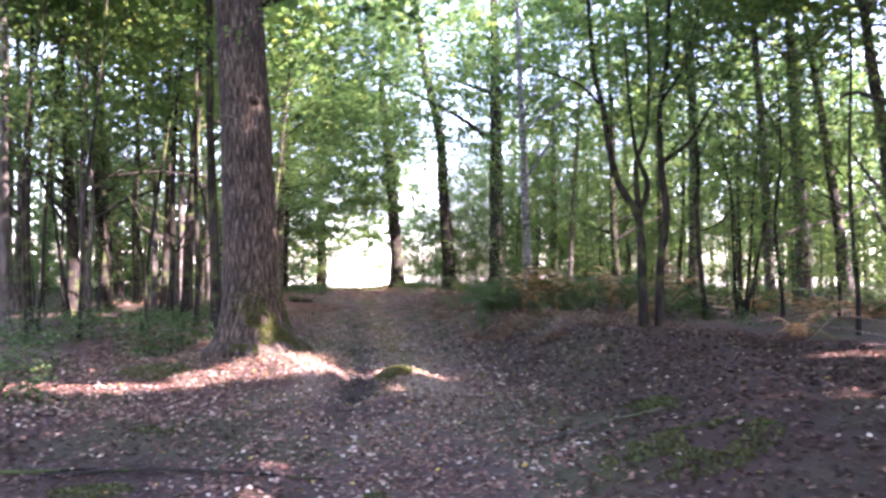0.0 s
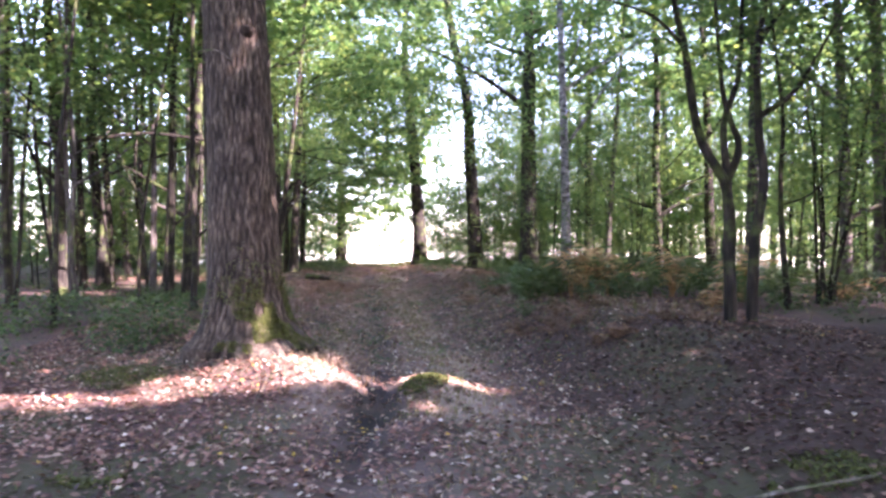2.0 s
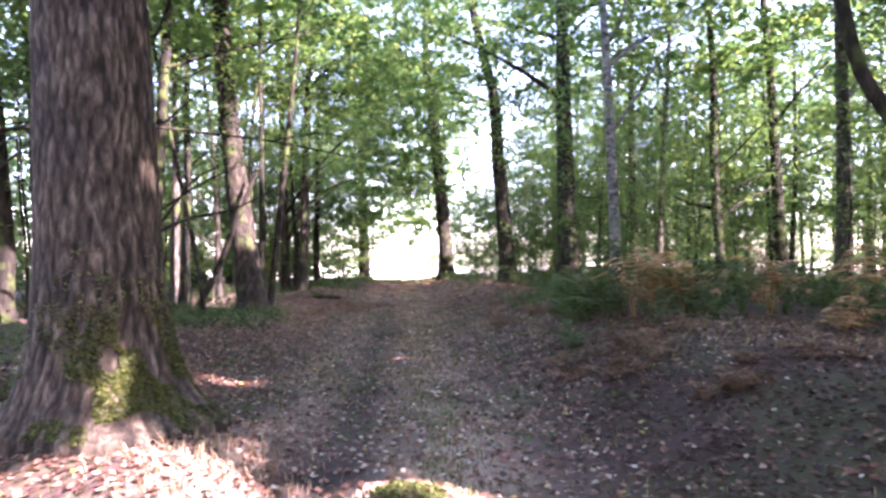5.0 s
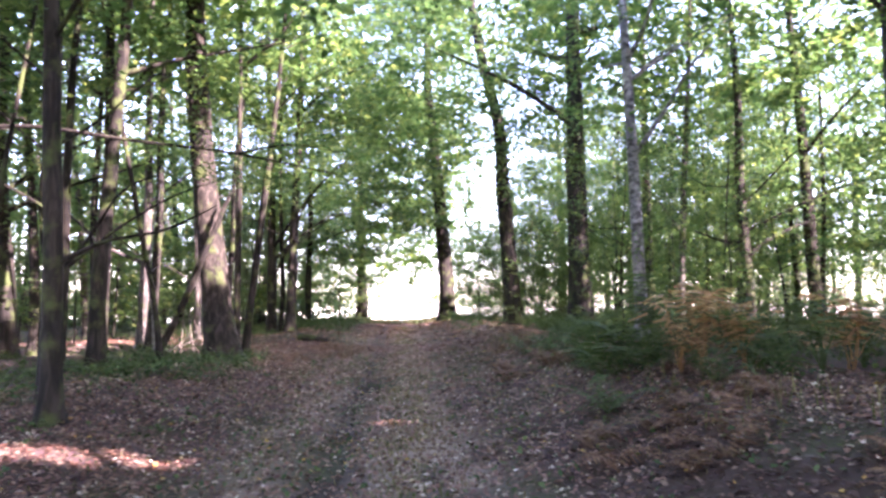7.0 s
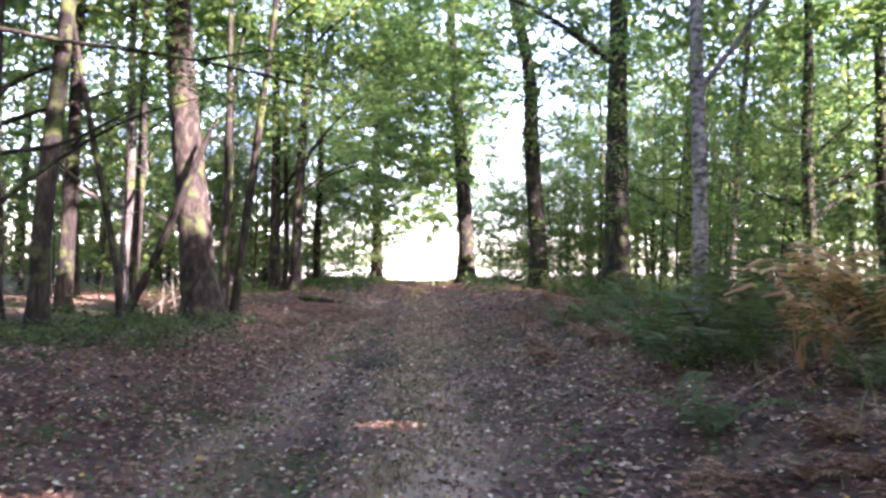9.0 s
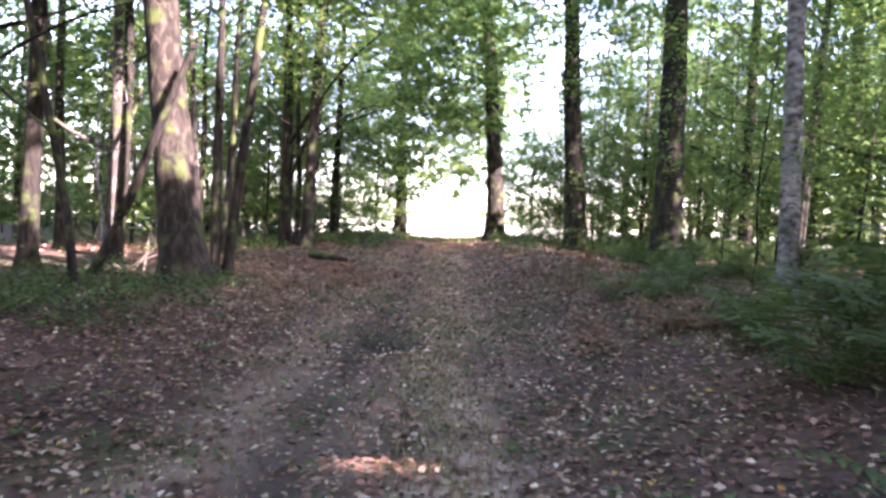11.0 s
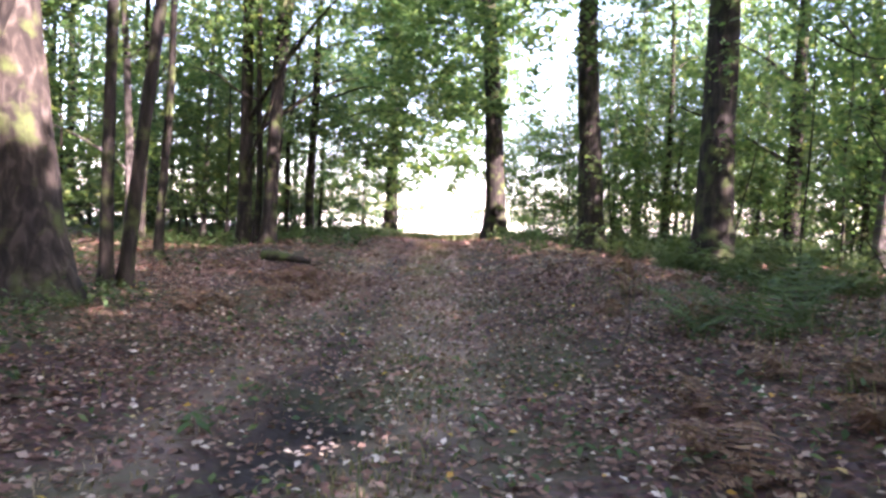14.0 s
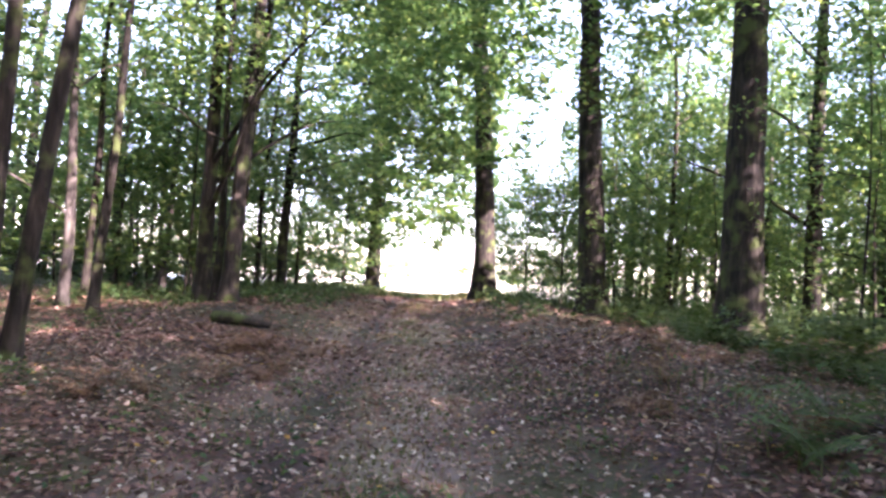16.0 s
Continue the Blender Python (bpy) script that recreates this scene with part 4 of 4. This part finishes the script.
undergrowth("seedlings", 500, (-5, 2), (12, 30), 0.08, 0.075, "small green seedlings among fallen leaves", lambda x, y: np.abs(off(x, y)) > 0.3)


# ferns
def frond(length, mat, gen, dry, tall=False):
    n = 15
    k = np.linspace(0, 1, n)
    bend_ = 0.9 if dry else 0.6
    line = np.stack([length * (0.75 * k + 0.1 * k ** 2), gen.normal(0, 0.012, n).cumsum(), length * (0.95 * k - bend_ * k ** 2.2)], 1)
    if tall:
        line = np.stack([length * 0.62 * k ** 1.6, gen.normal(0, 0.012, n).cumsum(), length * (1.35 * k - 0.72 * k ** 2.6)], 1)
    pieces = [tube(line, np.linspace(0.007, 0.002, n), 4)]
    vs, fs = [], []
    first = 6 if tall else 2
    for i in range(first, n):
        ln = length * 0.36 * (1.15 if tall else 1.0) * min(1.0, (1 - k[i]) * (1.5 if tall else 1.0)) ** 0.75 * gen.uniform(0.75, 1.1) + 0.02
        for sgn in (-1, 1):
            for j in range(2):
                q0, q1 = line[i] + np.array([0, sgn, 0]) * ln * j / 2, line[i] + np.array([0.12, sgn, -0.18 if dry else -0.06]) * ln * (j + 1) / 2
                w = length * 0.03 * (1 - 0.25 * j) * np.array([1.0, 0, 0.25 * gen.normal()])
                b = len(vs)
                vs += [q0 - w * 0.6, q0 + w, q1 + w * 0.4, q1 - w * 0.3]
                fs.append([b, b + 1, b + 2, b + 3])
    pieces.append((np.array(vs), np.array(fs)))
    return mesh_of("frond", *join(pieces), mat)


FRONDS = {}
for dry in (0, 1):
    fg = np.random.default_rng(90 + dry)
    FRONDS[dry] = [frond(length, FERN_DRY if dry else FERN, fg, dry) for length in (0.7, 0.85, 1.0, 0.6)]
    FRONDS[dry + 2] = [frond(length, FERN_DRY if dry else FERN, fg, dry, True) for length in (0.7, 0.85, 1.0, 0.6)]


FRONDS[4] = [frond(length, FERN_DEAD, np.random.default_rng(93), 1) for length in (0.7, 0.85, 1.0, 0.6)]


def fern(x, y, size, dry, gen, label, tall=0):
    root = tagged(new("bracken" if dry else "fern"), label, "fern", "bracken bank")
    root.location = (x, y, ground_z(x, y) - 0.02)
    n = gen.integers(6, 10)
    for k in range(n):
        f = part("frond", FRONDS[dry + 2 * tall][gen.integers(4)], root)
        f.rotation_euler = (gen.normal(0, 0.15), -gen.uniform(-0.1, 0.55), k * 2 * math.pi / n + gen.normal(0, 0.25))
        s = size * gen.uniform(0.75, 1.2)
        f.scale = (s, s, s)
        f.location = (0, 0, 0.0)


fg = np.random.default_rng(91)
made = 0
while made < 105:
    fx, fy = fg.uniform(0, 17), fg.uniform(15, 46)
    o = fx - float(track_x(fy))
    if o < 2.7 + 1.6 * (20 < fy < 36) + 0.6 * fg.random() or o > 13 or vnoise(fx * 0.5 + 2, fy * 0.5) < 0.3:
        continue
    dry = int(fg.random() < 0.3 and fy < 23)
    fern(fx, fy, fg.uniform(1.1, 1.6) if fy < 22 else fg.uniform(0.7, 1.05), dry, fg, "rust-brown dying bracken on the bank" if dry else "green fern with arching fronds on the bank")
    made += 1
for fx, fy, s, dry in ( (3.1, 18.5, 1.5, 0), (1.7, 18.7, 1.5, 0),  (1.0, 17.0, 0.8, 0), (3.2, 17.6, 0.9, 0), (2.3, 17.4, 0.8, 0), (0.4, 25.0, 0.75, 0), (0.8, 25.6, 0.85, 0), (0.8, 24.2, 0.8, 0), (1.3, 24.8, 0.9, 0), (9.0, 20.5, 1.2, 1), (9.6, 20.9, 1.1, 1), (5.6, 11.0, 0.8, 1), (6.1, 11.5, 0.8, 0), (1.9, 26.5, 1.2, 0), (1.3, 21.5, 1.2, 0), (1.6, 22.3, 1.2, 0), (1.2, 20.4, 1.0, 0), (1.9, 20.9, 1.2, 0)):
    fern(fx, fy, s, dry, fg, "rust-brown dying bracken on the bank" if dry else "green fern with arching fronds on the bank")


for fx, fy, s, dry in ((2.15, 18.3, 1.25, 1), (2.5, 18.6, 1.35, 1), (3.0, 18.3, 1.2, 1), (1.55, 19.3, 1.5, 0), (2.1, 19.6, 1.6, 0), (3.3, 19.0, 1.5, 0), (3.9, 18.2, 1.4, 0), (4.6, 18.9, 1.5, 1), (5.2, 19.8, 1.5, 0), (6.1, 18.6, 1.3, 1), (4.9, 17.4, 1.2, 0), (3.4, 25.6, 1.2, 0), (3.9, 24.2, 1.3, 0), (3.4, 22.6, 1.3, 0), (4.0, 21.6, 1.4, 1), (2.2, 28.4, 1.2, 0)):
    fern(fx, fy, s, dry, fg, "tall rust-brown bracken with drooping dry fronds" if dry else "tall green bracken with arching fronds", 1)


# flattened dead bracken on the slopes
for k in range(46):
    fx, fy = ((fg.uniform(0.6, 3.4), fg.uniform(12.8, 16.4)), (fg.uniform(-0.5, 1.8), fg.uniform(21, 30)), (fg.uniform(-5.8, -4.4), fg.uniform(26, 31)))[0 if k < 18 else 1 if k < 34 else 2]
    fern(fx, fy, fg.uniform(0.4, 0.7), 4, fg, "flattened dead brown bracken on the slope")


# broad-leaved seedlings one can tell apart
def seedling(x, y, size, seed):
    gen = np.random.default_rng(seed)
    root = tagged(new("seedling"), "small bright green seedling among brown leaves", "seedling", "track seedlings")
    root.location = (x, y, ground_z(x, y))
    part("stalk", mesh_of("stalk", *tube([(0, 0, -0.02), (0.01, 0, 0.06), (0.0, 0.01, 0.12 * size / 0.12)], [0.004, 0.003, 0.002], 5), TWIG, True), root)
    for k in range(6):
        a = k * 2.4 + gen.normal(0, 0.2)
        w, ln = 0.38 * size, size
        prof = [(0, 0.05), (0.25, 0.8), (0.5, 1.0), (0.75, 0.6), (1, 0.02)]
        v = []
        for u, g in prof:
            r, z = 0.02 + u * ln, 0.1 + 0.02 * k / 6 - 0.35 * ln * u * u
            for sd in (-1, 0, 1):
                v.append((r * math.cos(a) - sd * g * w * 0.5 * math.sin(a), r * math.sin(a) + sd * g * w * 0.5 * math.cos(a), z + 0.08 * w * abs(sd)))
        f = [(i * 3 + j, i * 3 + j + 1, i * 3 + j + 4, i * 3 + j + 3) for i in range(4) for j in (0, 1)]
        part("leaf", mesh_of("leaf", v, f, LEAF_LOW, True), root)


for k, (sx, sy, sz) in enumerate(((-3.25, 22.0, 0.14), (-3.35, 22.15, 0.12), (-1.55, 22.7, 0.10), (-1.45, 22.5, 0.09), (-0.65, 22.0, 0.10), (-0.85, 22.1, 0.10), (-2.6, 22.9, 0.09), (-0.2, 20.9, 0.09), (0.0, 17.6, 0.10), (-3.9, 18.6, 0.10), (-2.2, 24.4, 0.1), (-4.2, 20.8, 0.11))):
    seedling(sx, sy, sz, 940 + k)


# fallen branches
def fallen(points, r0, label, name="fallen_branch", mat=TWIG):
    pts = np.asarray(points, float)
    pts[:, 2] += height(pts[:, 0], pts[:, 1])
    root = tagged(new(name), label, "fallen branch")
    root.location = pts[0]
    stem(pts, r0, r0 * 0.35, root, "branch", 8, mat)
    return root


fallen([(-3.2, 5.6, 0.03), (-2.4, 5.75, 0.05), (-1.6, 5.6, 0.04), (-1.0, 5.9, 0.02)], 0.02, "dark mossy fallen branch lying in leaves", mat=BARK)
fallen([(-1.9, 5.7, 0.03), (-1.75, 6.2, 0.15), (-1.5, 6.6, 0.12)], 0.022, "short mossy forked branch on the ground")
fallen([(-4.6, 5.9, 0.03), (-3.6, 5.7, 0.04), (-2.9, 5.9, 0.02)], 0.03, "long dark rotten branch half under leaves", mat=BARK)
fallen([(-5.0, 4.6, 0.03), (-4.0, 4.9, 0.03), (-3.0, 4.7, 0.02)], 0.025, "long dark rotten branch half under leaves", mat=BARK)
fallen([(0.9, 6.6, 0.02), (1.5, 6.8, 0.04), (2.2, 6.7, 0.03)], 0.025, "dark fallen branch on the bank")
fallen([(-2.35, 9.1, -0.02), (-2.3, 9.15, 0.2), (-2.2, 9.1, 0.42)], 0.012, "upright dead twig in sunlit leaves")
fallen([(5.0, 9.6, 0.1), (5.6, 9.9, 0.35), (6.4, 10.0, 0.3)], 0.02, "pale bare fallen branch in the bracken")
fallen([(5.2, 10.0, 0.3), (5.8, 9.7, 0.15), (6.5, 9.6, 0.05)], 0.02, "pale bare fallen branch in the bracken")
fallen([(6.5, 14, 0.1), (7.3, 14.2, 0.22), (8.4, 14.1, 0.35)], 0.035, "dark fallen branch in the bracken")
fallen([(-7.05, 32.3, 0.1), (-6.6, 32.2, 0.12), (-6.0, 32.3, 0.10)], 0.15, "dark rotting log beside the track", "log", BARK)
fallen([(-8.9, 26.6, 0.1), (-8.2, 26.9, 0.5), (-7.6, 27.4, 0.7)], 0.02, "pale dead brushwood behind the tree")
fallen([(-9.2, 27.2, 0.1), (-8.5, 27.4, 0.7), (-7.9, 27.4, 1.1)], 0.018, "pale dead brushwood behind the tree")
fallen([(-8.3, 26.9, 0.05), (-8.6, 27.3, 0.6), (-8.8, 27.6, 1.2)], 0.018, "pale dead brushwood behind the tree")
fallen([(0.4, 17.4, 0.02), (1.0, 17.0, 0.2), (1.5, 16.7, 0.45)], 0.012, "pale bent dry stalk by the ferns")
fallen([(-0.35, 24.6, 0.0), (-0.3, 24.5, 0.35), (-0.33, 24.5, 0.7)], 0.01, "pale upright dry stalk by the ferns")
brush = tagged(new("brushwood_pile"), "pale dead brushwood heaped behind the tree", "brushwood")
brush.location = (-8.2, 27.0, ground_z(-8.2, 27.0))
bw = np.random.default_rng(63)
for k in range(22):
    a, ln = bw.uniform(0, 6.28), bw.uniform(0.7, 1.6)
    x0, y0 = -8.2 + bw.normal(0, 0.45), 27.0 + bw.normal(0, 0.3)
    z0 = ground_z(x0, y0)
    up = bw.uniform(0.1, 0.9) * ln
    stem([(x0, y0, z0 - 0.03), (x0 + 0.3 * ln * math.cos(a), y0 + 0.3 * ln * math.sin(a), z0 + 0.5 * up + bw.normal(0, 0.05)), (x0 + 0.6 * ln * math.cos(a), y0 + 0.6 * ln * math.sin(a), z0 + up)], 0.018, 0.005, brush, "twig", 5, TWIG)
tree("sapling", -9.1, 26.2, 0.08, 4.5, (0.03, 0), BARK_BIRCH, (2.6, 4.6, 0.9, 10, 30), "thin pale sapling beside dead brushwood", seed=64, limbs=3, leaf=0.1)
pieces = []
for k in range(420):
    yy = lit.uniform(1, 32)
    xx = float(track_x(yy)) + lit.uniform(-6, 6)
    a, ln = lit.random() * 6.28, lit.uniform(0.12, 0.5)
    p = np.array([(xx - ln * math.cos(a) / 2, yy - ln * math.sin(a) / 2, 0), (xx, yy + 0.02, 0), (xx + ln * math.cos(a) / 2, yy + ln * math.sin(a) / 2, 0)])
    p[:, 2] = height(p[:, 0], p[:, 1]) + 0.02
    pieces.append(tube(p, [0.006, 0.005, 0.003], 5))
tagged(new("fallen_twigs", mesh_of("fallen_twigs", *join(pieces), TWIG, True)), "small dry twigs scattered over the leaves", "twigs", kind="stuff")
